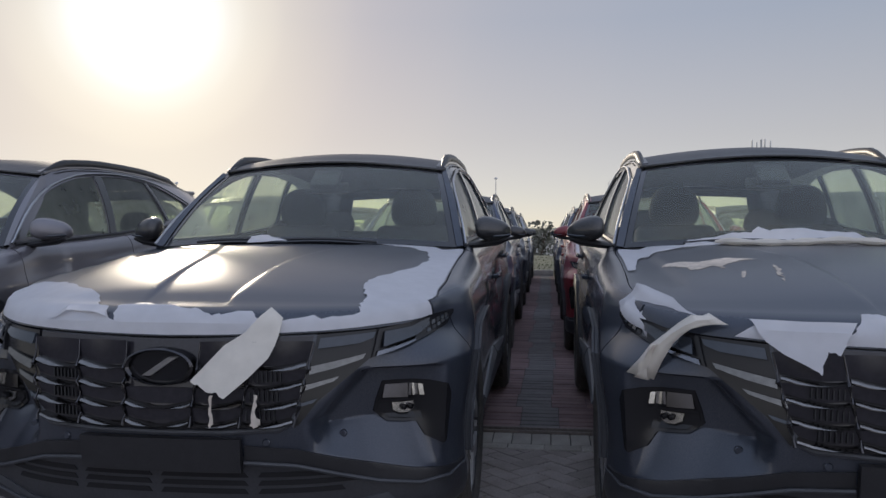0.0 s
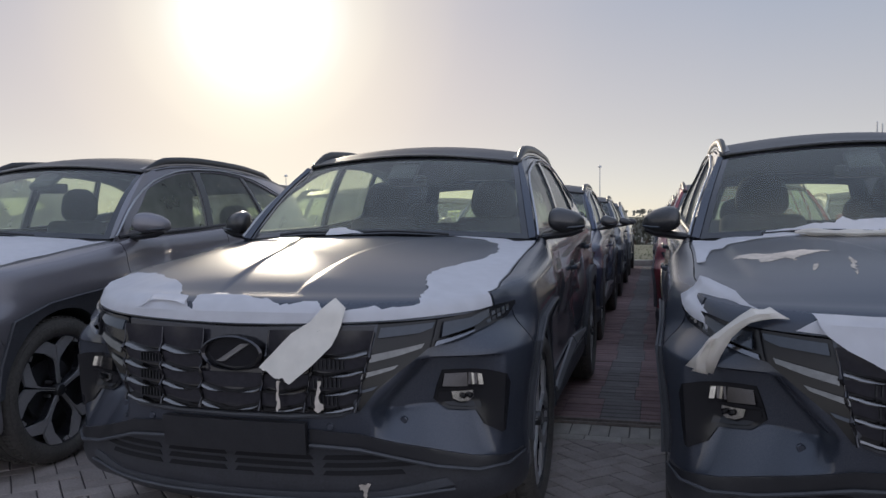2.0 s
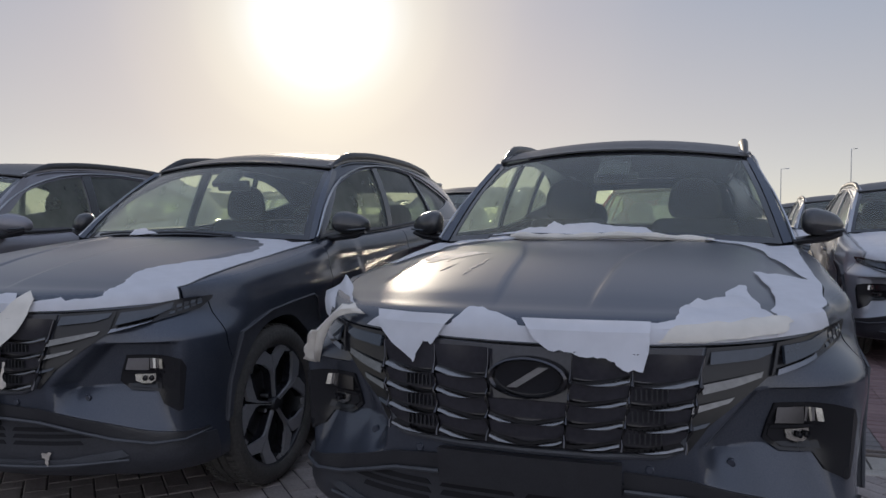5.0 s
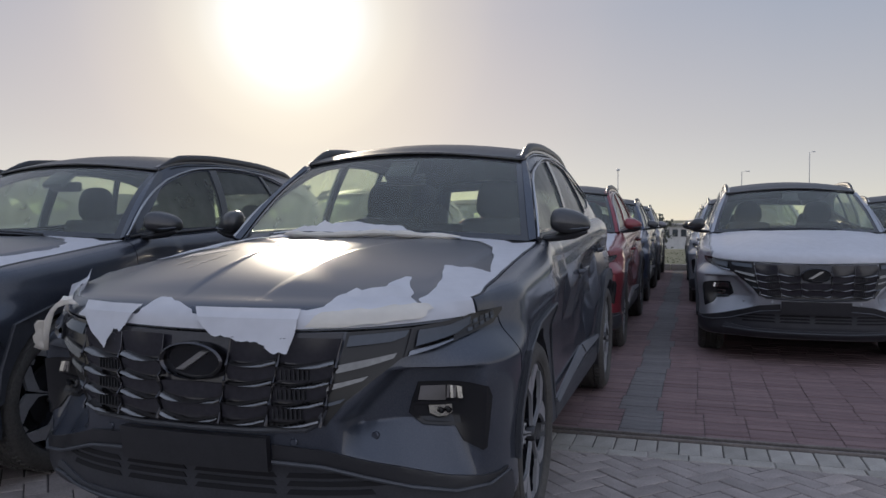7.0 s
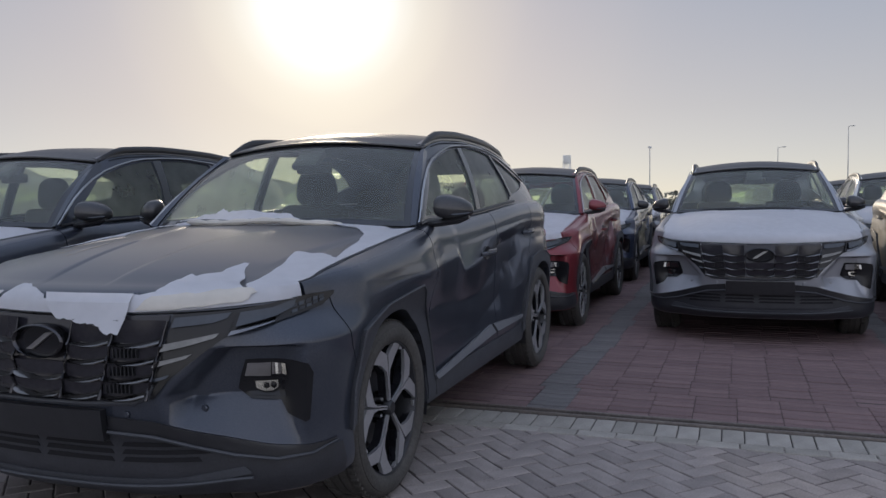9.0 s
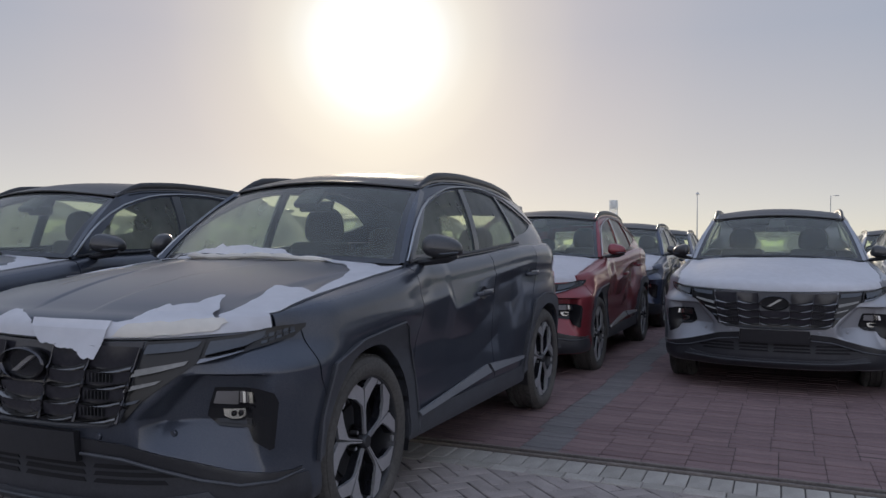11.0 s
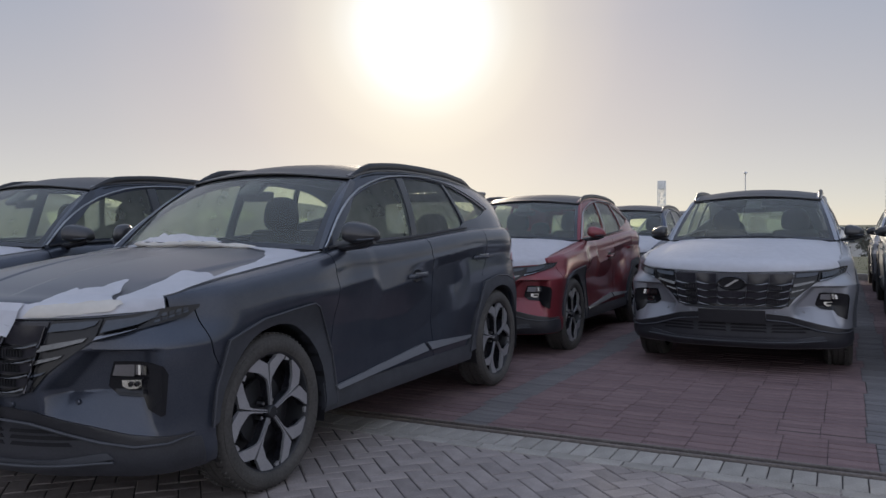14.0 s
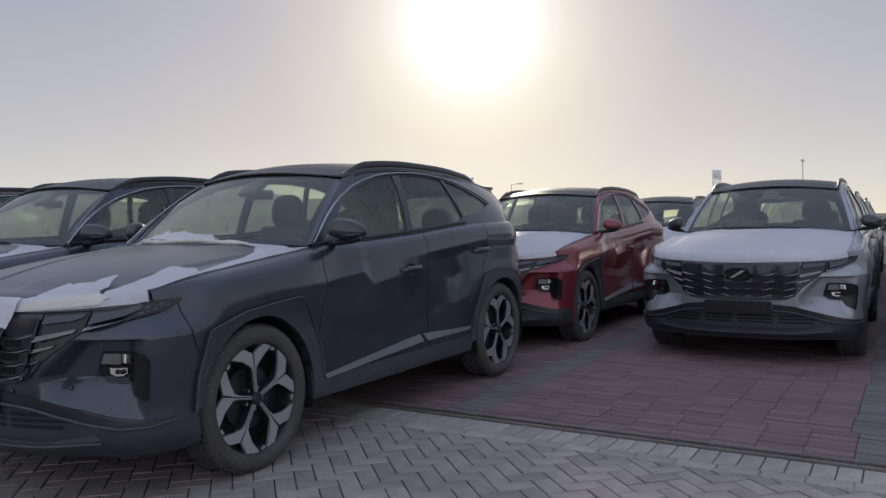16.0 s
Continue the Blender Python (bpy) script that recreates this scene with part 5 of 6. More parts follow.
strip = [(a, low_edge(a)) for a in np.linspace(-0.66, 0.90, 13)]
c_top = [(0.90, -0.06), (0.56, -0.118), (0.40, -0.085), (0.10, -0.10), (-0.025, -0.112), (-0.092, -0.08), (-0.20, -0.035), (-0.252, -0.035), (-0.270, -0.085), (-0.30, -0.122), (-0.60, -0.10)]
lay("bonnet_film", strip + torn(c_top, (len(c_top) - 1,), 0.010, 3, 14), wrinkled(rim, 0.005, 0.003, 6, 11), (0.04, 0.02), FILM, 0, 0, "narrow torn strip of white film along a bonnet rim")
c_right = [(0.993, low_edge(0.993)), (0.993, 1.0), (0.52, 0.995), (0.72, 0.92), (0.83, 0.80), (0.90, 0.60), (0.960, 0.32), (0.90, 0.38), (0.853, 0.407), (0.765, 0.371), (0.81, 0.23), (0.840, 0.110), (0.828, -0.01), (0.818, -0.06), (0.80, -0.10), (0.78, low_edge(0.78)), (0.90, low_edge(0.90))]
lay("bonnet_film", torn(c_right, (0, 1, 14, 15, 16), 0.006, 3, 15), wrinkled(rim, 0.006, 0.006, 5, 12), (0.04, 0.03), FILM, 0, 0, "torn white film along a bonnet edge by the windscreen")
c_left = [(-0.985, 0.47), (-0.955, 0.49), (-0.935, 0.62), (-0.90, 0.76), (-0.80, 0.85), (-0.62, 0.94), (-0.40, 0.995), (-0.985, 1.0)]
lay("bonnet_film", torn(c_left, (6, 7), 0.010, 3, 16), wrinkled(rim, 0.006, 0.006, 5, 13), (0.04, 0.03), FILM, 0, 0, "torn white film at a bonnet corner below the windscreen")
def lifted(a, b, off=0.0):
    """Film folded back: sharp pleats running along the rim, its upper edge standing off the panel."""
    run = (b + 0.12) * 7 + 1.5 * a + 0.5 * noise.noise(Vector((a * 7, b * 4, 2)))
    pleat = abs(run % 1.0 - 0.5) * 2
    cross = abs((a * 6 - 2 * b + 0.4 * noise.noise(Vector((a * 5, b * 9, 5)))) % 1.0 - 0.5) * 2
    free = ease(b, -0.09, 0.06) * (1 - ease(a, 0.74, 0.86))
    return rim(a, b, 0.006 + 0.010 * pleat * (0.4 + free) + 0.007 * cross * free + 0.005 * free + off)


roll = [(0.37, -0.103), (0.464, -0.072), (0.489, -0.020), (0.529, 0.005), (0.552, 0.040), (0.583, 0.030), (0.63, 0.050), (0.676, 0.120), (0.699, 0.145), (0.73, 0.135), (0.738, 0.100), (0.772, 0.055), (0.800, 0.00), (0.812, -0.070), (0.80, -0.105), (0.672, -0.118), (0.54, -0.112)]
lay("crumpled_film", torn(roll, (), 0.008, 3, 17), lifted, (0.014, 0.010), FILM, 0, 0, "crumpled white film rolled back on a bonnet rim")
under = [(0.40, -0.150), (0.46, -0.098), (0.56, -0.088), (0.68, -0.074), (0.78, -0.060), (0.84, -0.058), (0.855, -0.080), (0.80, -0.118), (0.66, -0.134), (0.55, -0.146)]
lay("paper_backing", torn(under, (), 0.006, 3, 21), wrinkled(rim, 0.012, 0.006, 7, 5), (0.02, 0.008), PAPER, 0, 0, "cream paper backing folded over a bonnet rim", category="paper")
lay("hanging_flap", torn([(-0.552, 0.927), (-0.255, 0.927), (-0.290, 0.897), (-0.309, 0.862), (-0.340, 0.872), (-0.353, 0.839), (-0.360, 0.806), (-0.391, 0.828), (-0.455, 0.859), (-0.515, 0.900)], (0, 1, 7, 8), 0.005, 4, 18), wrinkled(nose, 0.0, 0.004, 9, 22), (0.02, 0.02), FILM, 0, 0, "white flap of film hanging over a grille corner")
lay("hanging_flap", torn([(-0.035, 0.927), (0.345, 0.927), (0.336, 0.870), (0.320, 0.818), (0.272, 0.820), (0.245, 0.842), (0.205, 0.852), (0.165, 0.850), (0.125, 0.862), (0.055, 0.866), (0.01, 0.895)], (0, 1, 2, 9, 10), 0.005, 4, 19), wrinkled(nose, 0.0, 0.004, 6, 23), (0.02, 0.02), FILM, 0, 0, "wide white flap of film hanging over a grille")


def sheet(name, rows, material, label, category, bow=0.0, crumple=0.004, seed=1, n=7):
    """A loose sheet spanned between two ragged edges (each a line of points), bowed along its width."""
    r = random.Random(seed)
    bm = bmesh.new()
    lo, hi = rows

    def along(line, t):
        k = min(int(t * (len(line) - 1)), len(line) - 2)
        return Vector(line[k]).lerp(Vector(line[k + 1]), t * (len(line) - 1) - k)
    up = (Vector(hi[0]) - Vector(lo[0])).cross(Vector(lo[-1]) - Vector(lo[0])).normalized()
    grid = []
    for i in range(n + 1):
        a, b = along(lo, i / n), along(hi, i / n)
        row = []
        for k in range(5):
            t = k / 4
            rag = (r.uniform(-1, 1) * 0.006) if k in (0, 4) or i in (0, n) else 0.0
            p = a.lerp(b, t) + up * (bow * (1 - abs(2 * t - 1)) + crumple * noise.noise(Vector((i * 0.5, k * 0.6, seed)))) + (b - a).normalized() * rag
            row.append(bm.verts.new(p))
        grid.append(row)
    for p, q in zip(grid, grid[1:]):
        for k in range(4):
            bm.faces.new((p[k], p[k + 1], q[k + 1], q[k]))
    ob = part(name, bm, material, None, angle=9)
    ob.modifiers.new("thickness", "SOLIDIFY").thickness = 0.0015
    return tagged(ob, label, category)


# sheet and strip peeling off the headlamp corner
sheet("hanging_flap", ([(-0.79, 0.275, 0.845), (-0.835, 0.315, 0.895), (-0.878, 0.375, 0.915), (-0.893, 0.415, 0.970)], [(-0.668, 0.205, 0.948), (-0.715, 0.285, 0.985), (-0.770, 0.375, 1.012), (-0.826, 0.455, 1.038)]), FILM,
      "stiff white sheet of film peeling off a headlamp corner", "film", -0.012, 0.012, 3)
sheet("curled_strip", ([(-0.590, 0.118, 0.930), (-0.680, 0.128, 0.925), (-0.745, 0.150, 0.885), (-0.806, 0.190, 0.745)], [(-0.640, 0.150, 0.962), (-0.700, 0.158, 0.952), (-0.800, 0.185, 0.872), (-0.889, 0.236, 0.760)]), PAPER,
      "curled cream strip of backing paper hanging at a headlamp", "paper", 0.012, 0.008, 5)
sheet("curled_strip", ([(-0.790, 0.190, 0.860), (-0.810, 0.195, 0.800), (-0.822, 0.196, 0.742)], [(-0.815, 0.150, 0.862), (-0.845, 0.165, 0.805), (-0.862, 0.185, 0.752)]), PAPER,
      "folded cream underside of a paper strip", "paper", 0.004, 0.006, 9)
# paper along the foot of the windscreen
cowl_sheet = [(-0.66, -0.03), (-0.64, 0.025), (-0.50, 0.040), (-0.40, 0.070), (-0.30, 0.065), (-0.26, 0.115), (-0.20, 0.085), (-0.10, 0.105), (0.0, 0.095), (0.10, 0.070), (0.24, 0.075), (0.34, 0.03), (0.36, -0.03), (-0.1, -0.06), (-0.5, -0.05)]
lay("crumpled_film", torn(cowl_sheet, (), 0.008, 3, 25), wrinkled(screen, 0.008, 0.014, 5, 26), (0.025, 0.015), FILM, 0, 0, "crumpled white film lying along the foot of a windscreen")
lip = [screen(u, -0.035 + 0.01 * math.sin(u * 9), 0.03) for u in np.linspace(-0.50, 0.62, 24)]
ob = part("rolled_paper", tube(lip, [0.006] + [0.015 + 0.004 * math.sin(i * 1.7) for i in range(22)] + [0.005], 8, flat=1.2), PAPER, None)
tagged(ob, "rolled cream paper tucked at the foot of a windscreen", "paper")
# dried splash of adhesive
streaks = [
    [(-0.835, 0.575), (-0.77, 0.600), (-0.67, 0.575), (-0.629, 0.587), (-0.514, 0.62), (-0.417, 0.565), (-0.47, 0.56), (-0.53, 0.53), (-0.57, 0.50), (-0.595, 0.432), (-0.63, 0.49), (-0.68, 0.45), (-0.735, 0.43), (-0.74, 0.49), (-0.79, 0.52)],
    [(-0.552, 0.285), (-0.540, 0.36), (-0.513, 0.395), (-0.522, 0.37), (-0.537, 0.32)],
    [(-0.410, 0.235), (-0.402, 0.35), (-0.380, 0.455), (-0.374, 0.41), (-0.388, 0.33)],
]
for k, line in enumerate(streaks):
    lay("adhesive_residue", torn(line, (), 0.024, 6, 27 + k), lambda p, q, off=0.0: rim(p, q, off + 0.0015), (0.03, 0.03), STAIN, 0, 0, "dried cream streak of adhesive on a dark bonnet", depth=0.0006, category="stain")
# whole sheets on the other cars
whole = torn([(a, low_edge(a)) for a in np.linspace(-0.985, 0.985, 13)] + [(0.985, 0.30), (0.98, 0.65), (0.97, 0.985), (0.5, 0.985), (0.0, 0.985), (-0.5, 0.985), (-0.97, 0.985), (-0.98, 0.65), (-0.985, 0.30)], tuple(range(12)), 0.006, 3, 30)
sheet_mesh = mesh_of(panel(whole, wrinkled(rim, 0.005, 0.005, 3.5, 31), (0.045, 0.04), 0, 0.0015), "bonnet_film", FILM, angle=60)
for k in list(range(2, 4)) + list(range(4, len(LOT))):
    ob = new("bonnet_film", sheet_mesh)
    ob.matrix_world = cars[k].matrix_basis.copy()
    tagged(ob, "white protective film covering a whole bonnet", "film", "bonnet films")


# ---- ground ----
SAND = mat("dry_verge", (0.090, 0.095, 0.055), 0.95, grain=0.25, scale=1.5, bump=0.5)
JOINT = mat("sandy_joints", (0.040, 0.034, 0.033), 0.95, grain=0.3, scale=60, bump=0.2)
KERB = mat("kerb_concrete", (0.34, 0.32, 0.30), 0.85, grain=0.25, scale=25, bump=0.25)
STEEL = mat("weathered_steel", (0.16, 0.14, 0.13), 0.6, 0.5, grain=0.3, scale=60, bump=0.1)
GREY_PAVER = random_brick("grey_pavers", (0.215, 0.188, 0.178), (0.300, 0.262, 0.246))
RED_PAVER = random_brick("red_pavers", (0.140, 0.090, 0.091), (0.190, 0.126, 0.125))
DARK_PAVER = random_brick("dark_pavers", (0.115, 0.108, 0.108), (0.155, 0.145, 0.145))
PALE_PAVER = random_brick("pale_border_pavers", (0.255, 0.238, 0.212), (0.335, 0.312, 0.282))
LOT_END = 19.4


def strip_sheet(name, xs, ys, drop, material, label, category="ground"):
    bm = bmesh.new()
    rows = [[bm.verts.new((x, y, drop(y))) for x in xs] for y in ys]
    for p, q in zip(rows, rows[1:]):
        for i in range(len(xs) - 1):
            bm.faces.new((p[i], p[i + 1], q[i + 1], q[i]))
    return tagged(new(name, mesh_of(bm, name, material)), label, category, kind="structure")


def land(y):
    """Lie of the open land: level with the lot, then falling away behind the verge."""
    if y < 38:
        return ground_z(y) - (0.05 if y < LOT_END else 0.0)
    return ground_z(38) - 2.6 * ease(y, 38, 62)


strip_sheet("ground", (-3000, -60, 60, 3000), (-3000, -30, 0, 2.4, 19.0, 19.5, 38, 42, 46, 50, 54, 58, 62, 90, 4000), land, SAND, "dry open land with sparse grass")
strip_sheet("pavement", (-40, 45), (-25, 2.4, LOT_END), lambda y: ground_z(y) - 0.0048, JOINT, "paved vehicle lot of grey and red blocks")
bm = bmesh.new()
for k in range(56):
    x = -28 + k * 1.0
    box(x + 0.5, LOT_END + 0.09, ground_z(LOT_END) + 0.02, 0.988, 0.16, 0.26, 0.015, 2, bm=bm)
kerb = tagged(new("kerb", mesh_of(bm, "kerb", KERB)), "pale concrete kerb at the far end of the lot", "kerb", kind="structure")
# channel between the two fields of paving
bm = bmesh.new()
for y in (2.315, 2.395):
    box(3, y, 0.002, 40, 0.018, 0.03, 0.004, bm=bm)
box(3, 2.355, -0.012, 40, 0.062, 0.012, bm=bm)
tagged(new("drain_channel", mesh_of(bm, "drain_channel", STEEL)), "narrow steel-edged drain slot across the paving", "drain", kind="structure")


# ---- distance ----
# leaf colour lightened and greyed to paint in the distance haze
LEAF = mat("hazed_scrub", (0.15, 0.15, 0.125), 0.9, grain=0.4, scale=6)
BARK = mat("scrub_bark", (0.12, 0.09, 0.07), 0.9, grain=0.3, scale=20)
GALV = mat("galvanised_pole", (0.55, 0.55, 0.55), 0.6, 0.1, grain=0.15, scale=10)
WALLP = mat("far_pale_wall", (0.60, 0.58, 0.56), 0.85, grain=0.12, scale=2)
# near-white colour puts the haze in front of the far tower into its surface
TOWER_HAZED = mat("hazed_tower", (0.85, 0.84, 0.82), 0.7, grain=0.06, scale=2)
FARGLASS = mat("far_window", (0.05, 0.06, 0.07), 0.15, grain=0.2, scale=3)
GRASS = mat("dry_grass", (0.095, 0.105, 0.050), 0.9, grain=0.4, scale=4)


def street_lamp(x, y, top, arms, label):
    base = land(y)
    lamp = new("street_lamp")
    lamp.location = (x, y, base)
    h = top - base
    part("pole", tube([(0, 0, 0), (0, 0, h * 0.5), (0, 0, h)], [0.11, 0.09, 0.06], 8), GALV, lamp)
    for dx in arms:
        part("arm", tube([(0, 0, h - 0.12), (dx * 0.5, 0, h), (dx, 0, h + 0.04)], 0.035, 6), GALV, lamp)
        part("lantern", box(dx * 1.25, 0, h + 0.03, abs(dx) * 0.75 + 0.1, 0.28, 0.15, 0.04), GALV, lamp)
    if not arms:
        part("lantern", lathe([(0.0, 0.32), (0.22, 0.25), (0.30, 0.0), (0.0, -0.06)], "z", 12, m=Matrix.Translation((0, 0, h))), GALV, lamp)
    tagged(lamp, label, "street lamp", "street lamps")


street_lamp(-9.7, 126, 9.1, (), "tall galvanised lamp post with a ball-shaped head")
street_lamp(21.4, 150, 13.1, (0.55,), "tall galvanised lamp post with one short arm")
street_lamp(10.2, 150, 9.9, (0.8,), "tall galvanised lamp post with one arm")
street_lamp(-57.0, 110, 7.9, (), "galvanised lamp post rising behind the cars")
street_lamp(-50.0, 110, 6.8, (1.2,), "galvanised lamp post with one arm behind the cars")


def lattice_tower(x, y, top, width, label):
    base = land(y)
    t = new("lattice_tower")
    t.location = (x, y, base)
    h, w = top - base, width / 2
    for sx_ in (-1, 1):
        for sy_ in (-1, 1):
            part("leg", tube([(sx_ * w, sy_ * w, 0), (sx_ * w, sy_ * w, h)], 0.14, 6), TOWER_HAZED, t)
    n = int(h / width)
    for k in range(n):
        z0, z1 = h * k / n, h * (k + 1) / n
        for sy_ in (-1, 1):
            part("brace", tube([(-w, sy_ * w, z0), (w, sy_ * w, z1)], 0.08, 5), TOWER_HAZED, t)
            part("brace", tube([(w, sy_ * w, z0), (-w, sy_ * w, z1)], 0.08, 5), TOWER_HAZED, t)
            part("crosspiece", tube([(-w, sy_ * w, z1), (w, sy_ * w, z1)], 0.08, 5), TOWER_HAZED, t)
    part("tank", box(0, 0, h - 1.6, width * 0.9, width * 0.9, 3.0, 0.1), TOWER_HAZED, t)
    tagged(t, label, "tower")


lattice_tower(-55.5, 292, 17.6, 2.4, "pale steel lattice tower on the skyline")


def mast(x, y, top, label):
    base = land(y)
    m = new("antenna_mast")
    m.location = (x, y, base)
    h = top - base
    part("pole", tube([(0, 0, 0), (0, 0, h)], [0.16, 0.10], 8), GALV, m)
    part("crossarm", tube([(-0.9, 0, h - 1.3), (0.9, 0, h - 1.3)], 0.05, 6), GALV, m)
    for dx, dh in ((-0.9, 0.0), (-0.45, -0.2), (0.35, 0.1), (0.9, -0.1)):
        part("antenna", box(dx, 0, h - 0.7 + dh, 0.14, 0.14, 1.3, 0.03), GALV, m)
    tagged(m, label, "mast")


mast(20.5, 82, 10.2, "mast with four upright antennas on the skyline")


def long_building(x0, x1, y, top, label):
    base = land(y)
    b = new("low_building")
    b.location = ((x0 + x1) / 2, y, base)
    w, h = x1 - x0, top - base
    part("wall", box(0, 3, h / 2, w, 6, h), WALLP, b)
    part("roof", box(0, 3, h + 0.1, w + 0.6, 6.6, 0.25, 0.04), KERB, b)
    n = int(w / 0.92)
    for k in range(n):
        xx = -w / 2 + (k + 0.5) * w / n
        win = part("window", box(xx, -0.03, h - 0.85, w / n * 0.72, 0.08, 0.95, 0.02), KERB, b)
        part("pane", box(xx, -0.075, h - 0.85, w / n * 0.58, 0.03, 0.75), FARGLASS, win)
    tagged(b, label, "building")


long_building(-3.5, 17, 92, 0.55, "long low pale building with a row of windows")

rnd = random.Random(11)


def bush(x, y, height, spread, seed):
    """A scrub bush or small tree: forked stems and many small leaf clumps with gaps."""
    r = random.Random(seed)
    base = land(y)
    tree = new("tree")
    tree.location = (x, y, base)
    stems = bmesh.new()
    tips = []
    for k in range(5):
        a = r.uniform(0, 6.28)
        p0, p1 = Vector((0, 0, 0)), Vector((math.cos(a) * spread * 0.25, math.sin(a) * spread * 0.25, height * 0.45))
        p2 = Vector((math.cos(a) * spread * r.uniform(0.3, 0.6), math.sin(a) * spread * 0.4, height * r.uniform(0.7, 0.95)))
        tube([p0, p1, p2], [0.10, 0.07, 0.03], 5, stems)
        tips += [p1, p2, p1.lerp(p2, 0.5)]
    part("trunk", stems, BARK, tree)
    verts, polys = [], []
    for k in range(420):
        c = r.choice(tips) + Vector((r.gauss(0, spread * 0.24), r.gauss(0, spread * 0.22), r.gauss(0, height * 0.16)))
        c.z = min(max(c.z, height * 0.12), height * 1.02)
        s = r.uniform(0.10, 0.24) * height / 4
        m = Euler((r.uniform(0, 6.28), r.uniform(0, 6.28), r.uniform(0, 6.28))).to_matrix()
        k0 = len(verts)
        verts += [tuple(c + m @ Vector(v) * s) for v in ((-1, -0.4, 0), (1, -0.5, 0.1), (0.7, 0.6, -0.1), (-0.8, 0.5, 0.2))]
        polys.append((k0, k0 + 1, k0 + 2, k0 + 3))
    me = bpy.data.meshes.new("crown")
    me.from_pydata(verts, [], polys)
    me.materials.append(LEAF)
    crown = new("crown", me)
    crown.parent = tree
    return tree


trees = [bush(0, 0, 4.0, 2.6, 40 + k) for k in range(4)]
spots = []
for k in range(46):
    x = -48 + k * 2.1 + rnd.uniform(-0.7, 0.7)
    if -1.5 < x < 5.5:
        continue
    spots.append((x, rnd.uniform(66, 84), rnd.uniform(0.85, 1.15)))
for k, (x, y, s) in enumerate(spots):
    src = trees[k % 4]
    t = src if k < 4 else copy_thing(src, Matrix())
    t.matrix_basis = Matrix.Translation((x, y, land(y))) @ Matrix.Rotation(rnd.uniform(0, 6.28), 4, "Z") @ Matrix.Diagonal((s, s, s, 1))
    tagged(t, "grey-green scrub tree in the hazy distance", "tree", "far trees")

# dry tufts on the verge behind the kerb
verts, polys = [], []
for k in range(9000):
    x, y = rnd.uniform(-14, 16), LOT_END + 0.35 + rnd.random() ** 1.5 * 16
    z, h, a = land(y), rnd.uniform(0.012, 0.05), rnd.uniform(0, 6.28)
    w = rnd.uniform(0.01, 0.03)
    k0 = len(verts)
    verts += [(x - w * math.cos(a), y - w * math.sin(a), z), (x + w * math.cos(a), y + w * math.sin(a), z), (x + rnd.uniform(-0.05, 0.05), y + rnd.uniform(-0.05, 0.05), z + h)]
    polys.append((k0, k0 + 1, k0 + 2))
me = bpy.data.meshes.new("grass")
me.from_pydata(verts, [], polys)
me.materials.append(GRASS)
tagged(new("grass", me), "short dry grass tufts on the verge", "grass", kind="stuff")


# ---- pavers ----
def paver_mesh(name, length, width, material, thick=0.02, bevel=0.004, ends=0.004):
    """One block with a chamfered top, its top face at z 0."""
    bm = bmesh.new()
    a, b = length / 2, width / 2
    lo = [bm.verts.new((x, y, -thick)) for x, y in ((-a, -b), (a, -b), (a, b), (-a, b))]
    mid = [bm.verts.new((x, y, -bevel)) for x, y in ((-a, -b), (a, -b), (a, b), (-a, b))]
    top = [bm.verts.new((x * (a - ends) / a, y * (b - bevel) / b, 0)) for x, y in ((-a, -b), (a, -b), (a, b), (-a, b))]
    bm.faces.new(top)
    for p, q in ((lo, mid), (mid, top)):
        for i in range(4):
            j = (i + 1) % 4
            bm.faces.new((p[i], p[j], q[j], q[i]))
    return mesh_of(bm, name, material, smooth=False)


def lay_pavers(name, places, length, width, material, parent, near, ends=0.004):
    """Places are (x, y, z, turn, tip). Those in the near stretch are pieces of their own, the rest one mesh."""
    me = paver_mesh("paver", length, width, material, ends=ends)
    co = np.array([v.co for v in me.vertices])
    faces = [tuple(p.vertices) for p in me.polygons]
    own = [p for p in places if near(p[0], p[1])][:290]
    chosen = set(own)
    rest = [p for p in places if p not in chosen]
    for x, y, z, turn, tip in own:
        ob = new("paver", me)
        ob.parent = parent
        ob.matrix_basis = Matrix.Translation((x, y, z)) @ Matrix.Rotation(tip, 4, "X") @ Matrix.Rotation(turn, 4, "Z")
    verts, polys = [], []
    for x, y, z, turn, tip in rest:
        c, s = math.cos(turn), math.sin(turn)
        k = len(verts)
        verts += [(x + c * a - s * b, y + s * a + c * b, z + h + tip * (s * a + c * b)) for a, b, h in co]
        polys += [tuple(i + k for i in f) for f in faces]
    bulk = bpy.data.meshes.new(name)
    bulk.from_pydata(verts, [], polys)
    bulk.materials.append(material)
    ob = new(name, bulk)
    ob.parent = parent
    return tagged(ob, kind="stuff")


rnd = random.Random(7)


def uneven(y):
    return ground_z(y) + rnd.uniform(-0.0022, 0.0022), rnd.uniform(-0.008, 0.008)


pavement = bpy.data.objects["pavement"]
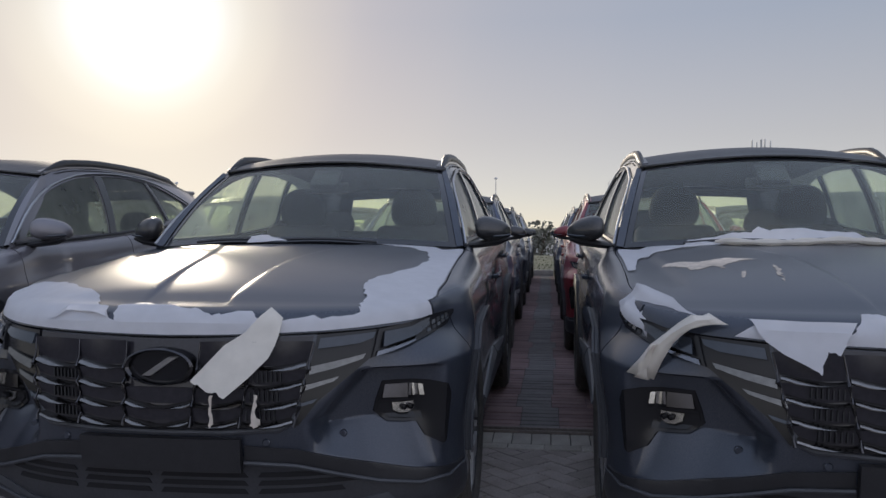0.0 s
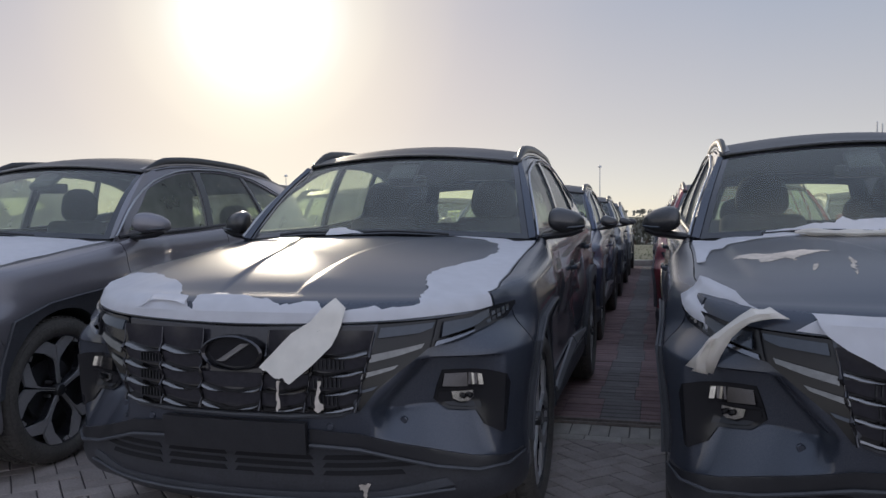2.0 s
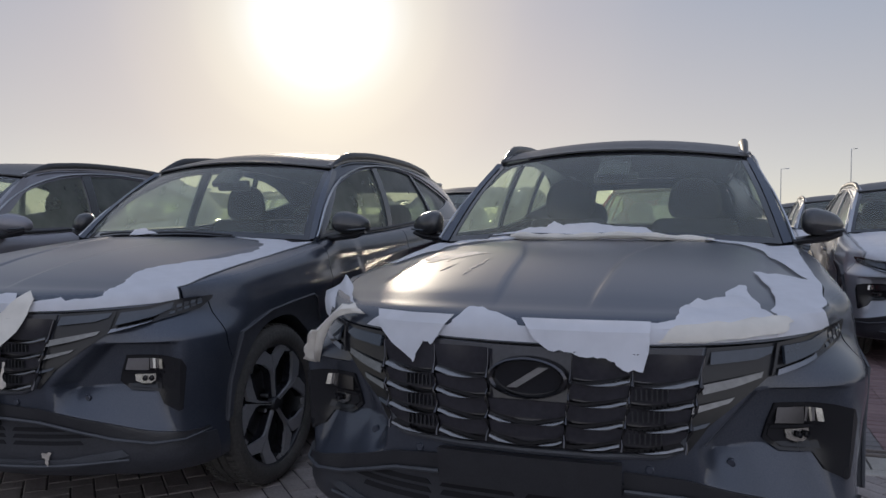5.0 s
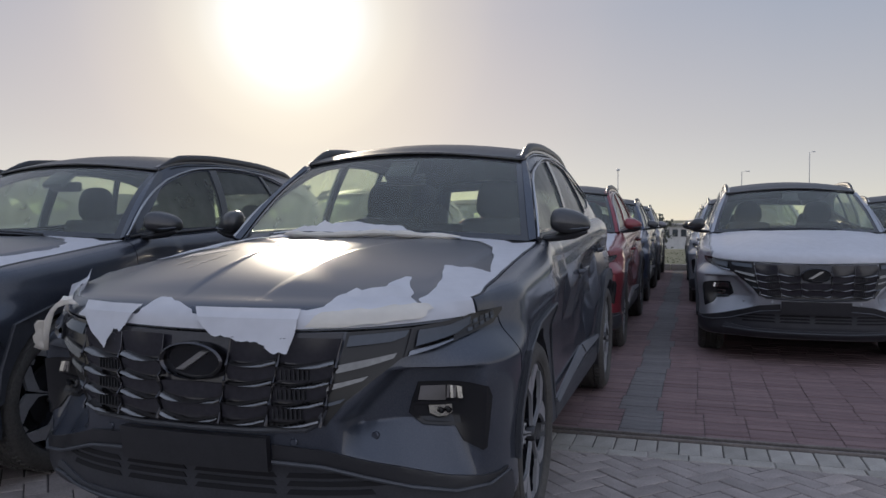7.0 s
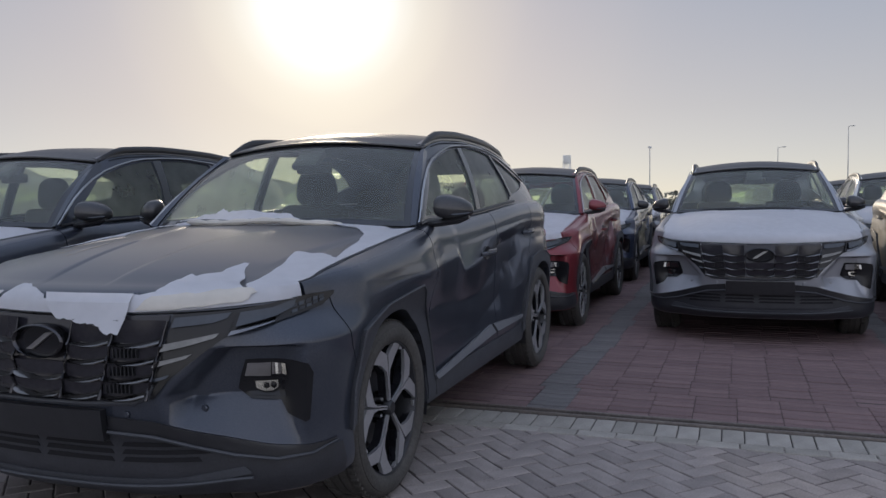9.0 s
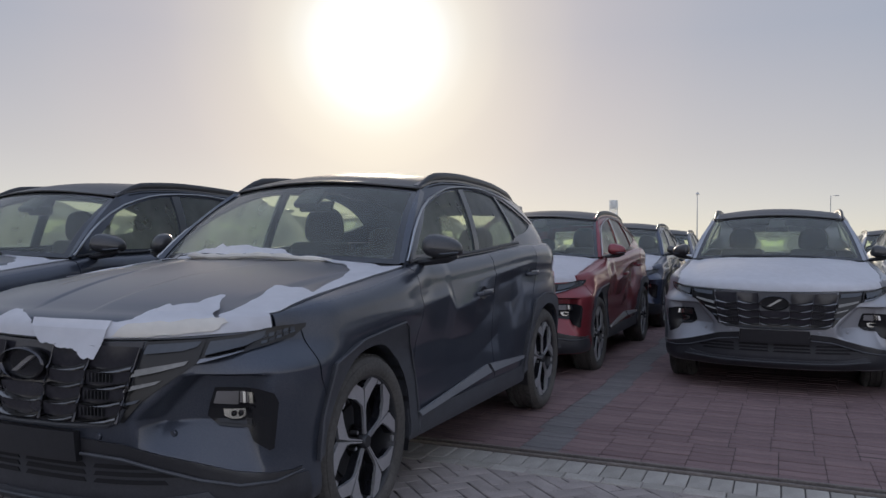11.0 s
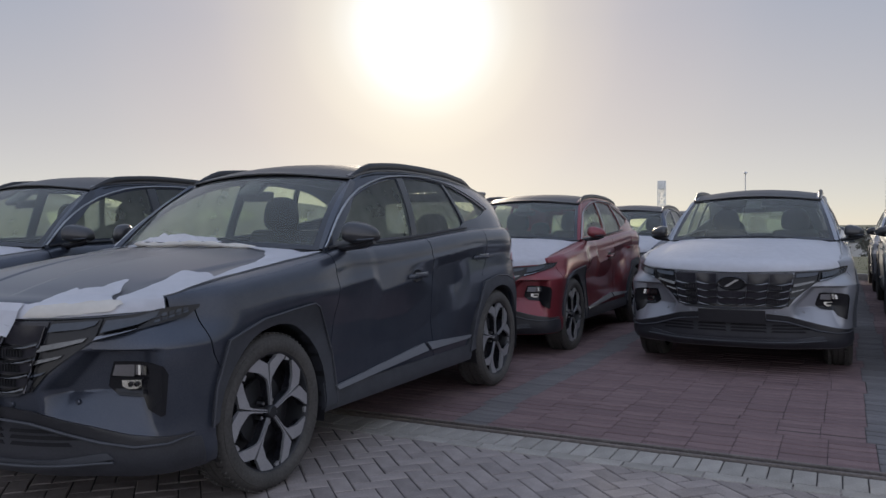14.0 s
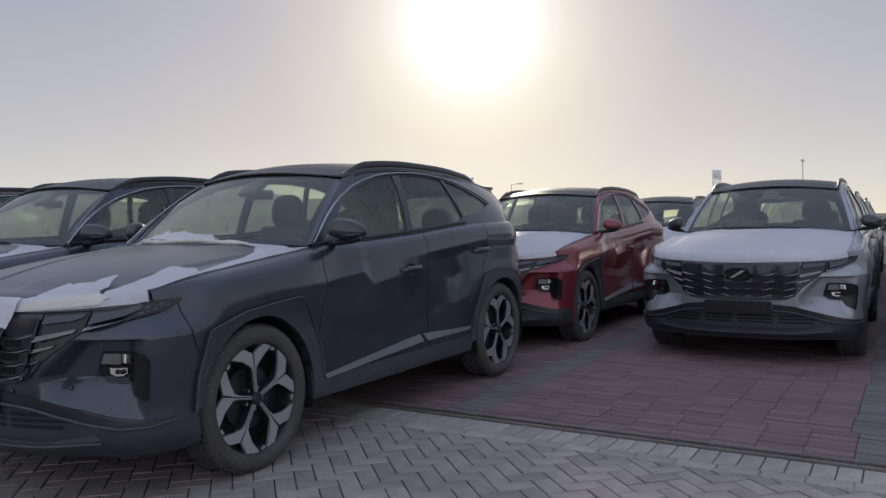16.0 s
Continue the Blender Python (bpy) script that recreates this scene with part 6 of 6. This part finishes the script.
# herringbone, laid at 45 degrees, in front of the channel
L, W = 0.200, 0.100
grey = []
R = math.sqrt(0.5)
for i in range(-70, 110):
    for j in range(-70, 110):
        k = (i - j) % 4
        if k == 0:
            u, v, t = (i + 1.0) * W, (j + 0.5) * W, 0.0
        elif k == 3:
            u, v, t = (i + 0.5) * W, (j + 1.0) * W, math.pi / 2
        else:
            continue
        x, y = 1.0 + (u - v) * R, -1.6 + (u + v) * R - 2.0
        if -6.5 < x < 8.5 and -3.2 < y < 2.04:
            z, tip = uneven(y)
            z -= 0.0012 if y > 1.90 else 0.0
            grey.append((x, y, z, t + math.pi / 4, tip))
lay_pavers("grey_paving", grey, L - 0.006, W - 0.006, GREY_PAVER, pavement, lambda x, y: 0.9 < x < 3.6 and 0.85 < y)
# pale border course
pale = [(x, 2.185, ground_z(0) + 0.003 + rnd.uniform(-0.001, 0.001), math.pi / 2, 0.0) for x in np.arange(-7, 9.5, 0.112)]
lay_pavers("border_paving", pale, 0.225, 0.106, PALE_PAVER, pavement, lambda x, y: -2 < x < 6)
pale2 = [(x, 2.018, ground_z(0) + 0.0035 + rnd.uniform(-0.001, 0.001), 0.0, 0.0) for x in np.arange(-7, 9.5, 0.205)]
lay_pavers("border_edge_paving", pale2, 0.199, 0.096, PALE_PAVER, pavement, lambda x, y: 0 < x < 6)
# red blocks in straight columns, each column with its own run of cross joints, and dark bay lines behind the channel
red, dark = [], []
lines = [k * 2.42 + 1.21 for k in range(-5, 5)]
WIDE, DEEP = 0.242, 0.103
y0 = 2.47
while y0 < LOT_END - 0.05:
    rows = rnd.choice((4, 5, 6, 7))
    slip = rnd.uniform(-0.03, 0.03)
    for col in range(-39, 46):
        x = col * WIDE + 1.21
        on_line = any(abs(x - b) < 0.17 for b in lines)
        x += slip
        jog = rnd.uniform(-0.014, 0.014)
        for r in range(rows):
            y = y0 + r * DEEP + (jog if 0 < r < rows - 1 else 0.0)
            if y > LOT_END - 0.06 or (y > 11 and not -3.2 < x < 6.5):
                continue
            z, tip = uneven(y)
            (dark if on_line else red).append((x + rnd.uniform(-0.0005, 0.0005), y, z, rnd.uniform(-0.003, 0.003), tip))
    y0 += rows * DEEP
lay_pavers("red_paving", red, WIDE - 0.003, DEEP - 0.016, RED_PAVER, pavement, lambda x, y: 1.3 < x < 5.2 and y < 4.6, 0.001)
lay_pavers("bay_line_paving", dark, WIDE - 0.003, DEEP - 0.016, DARK_PAVER, pavement, lambda x, y: 0 < x < 4 and y < 12)
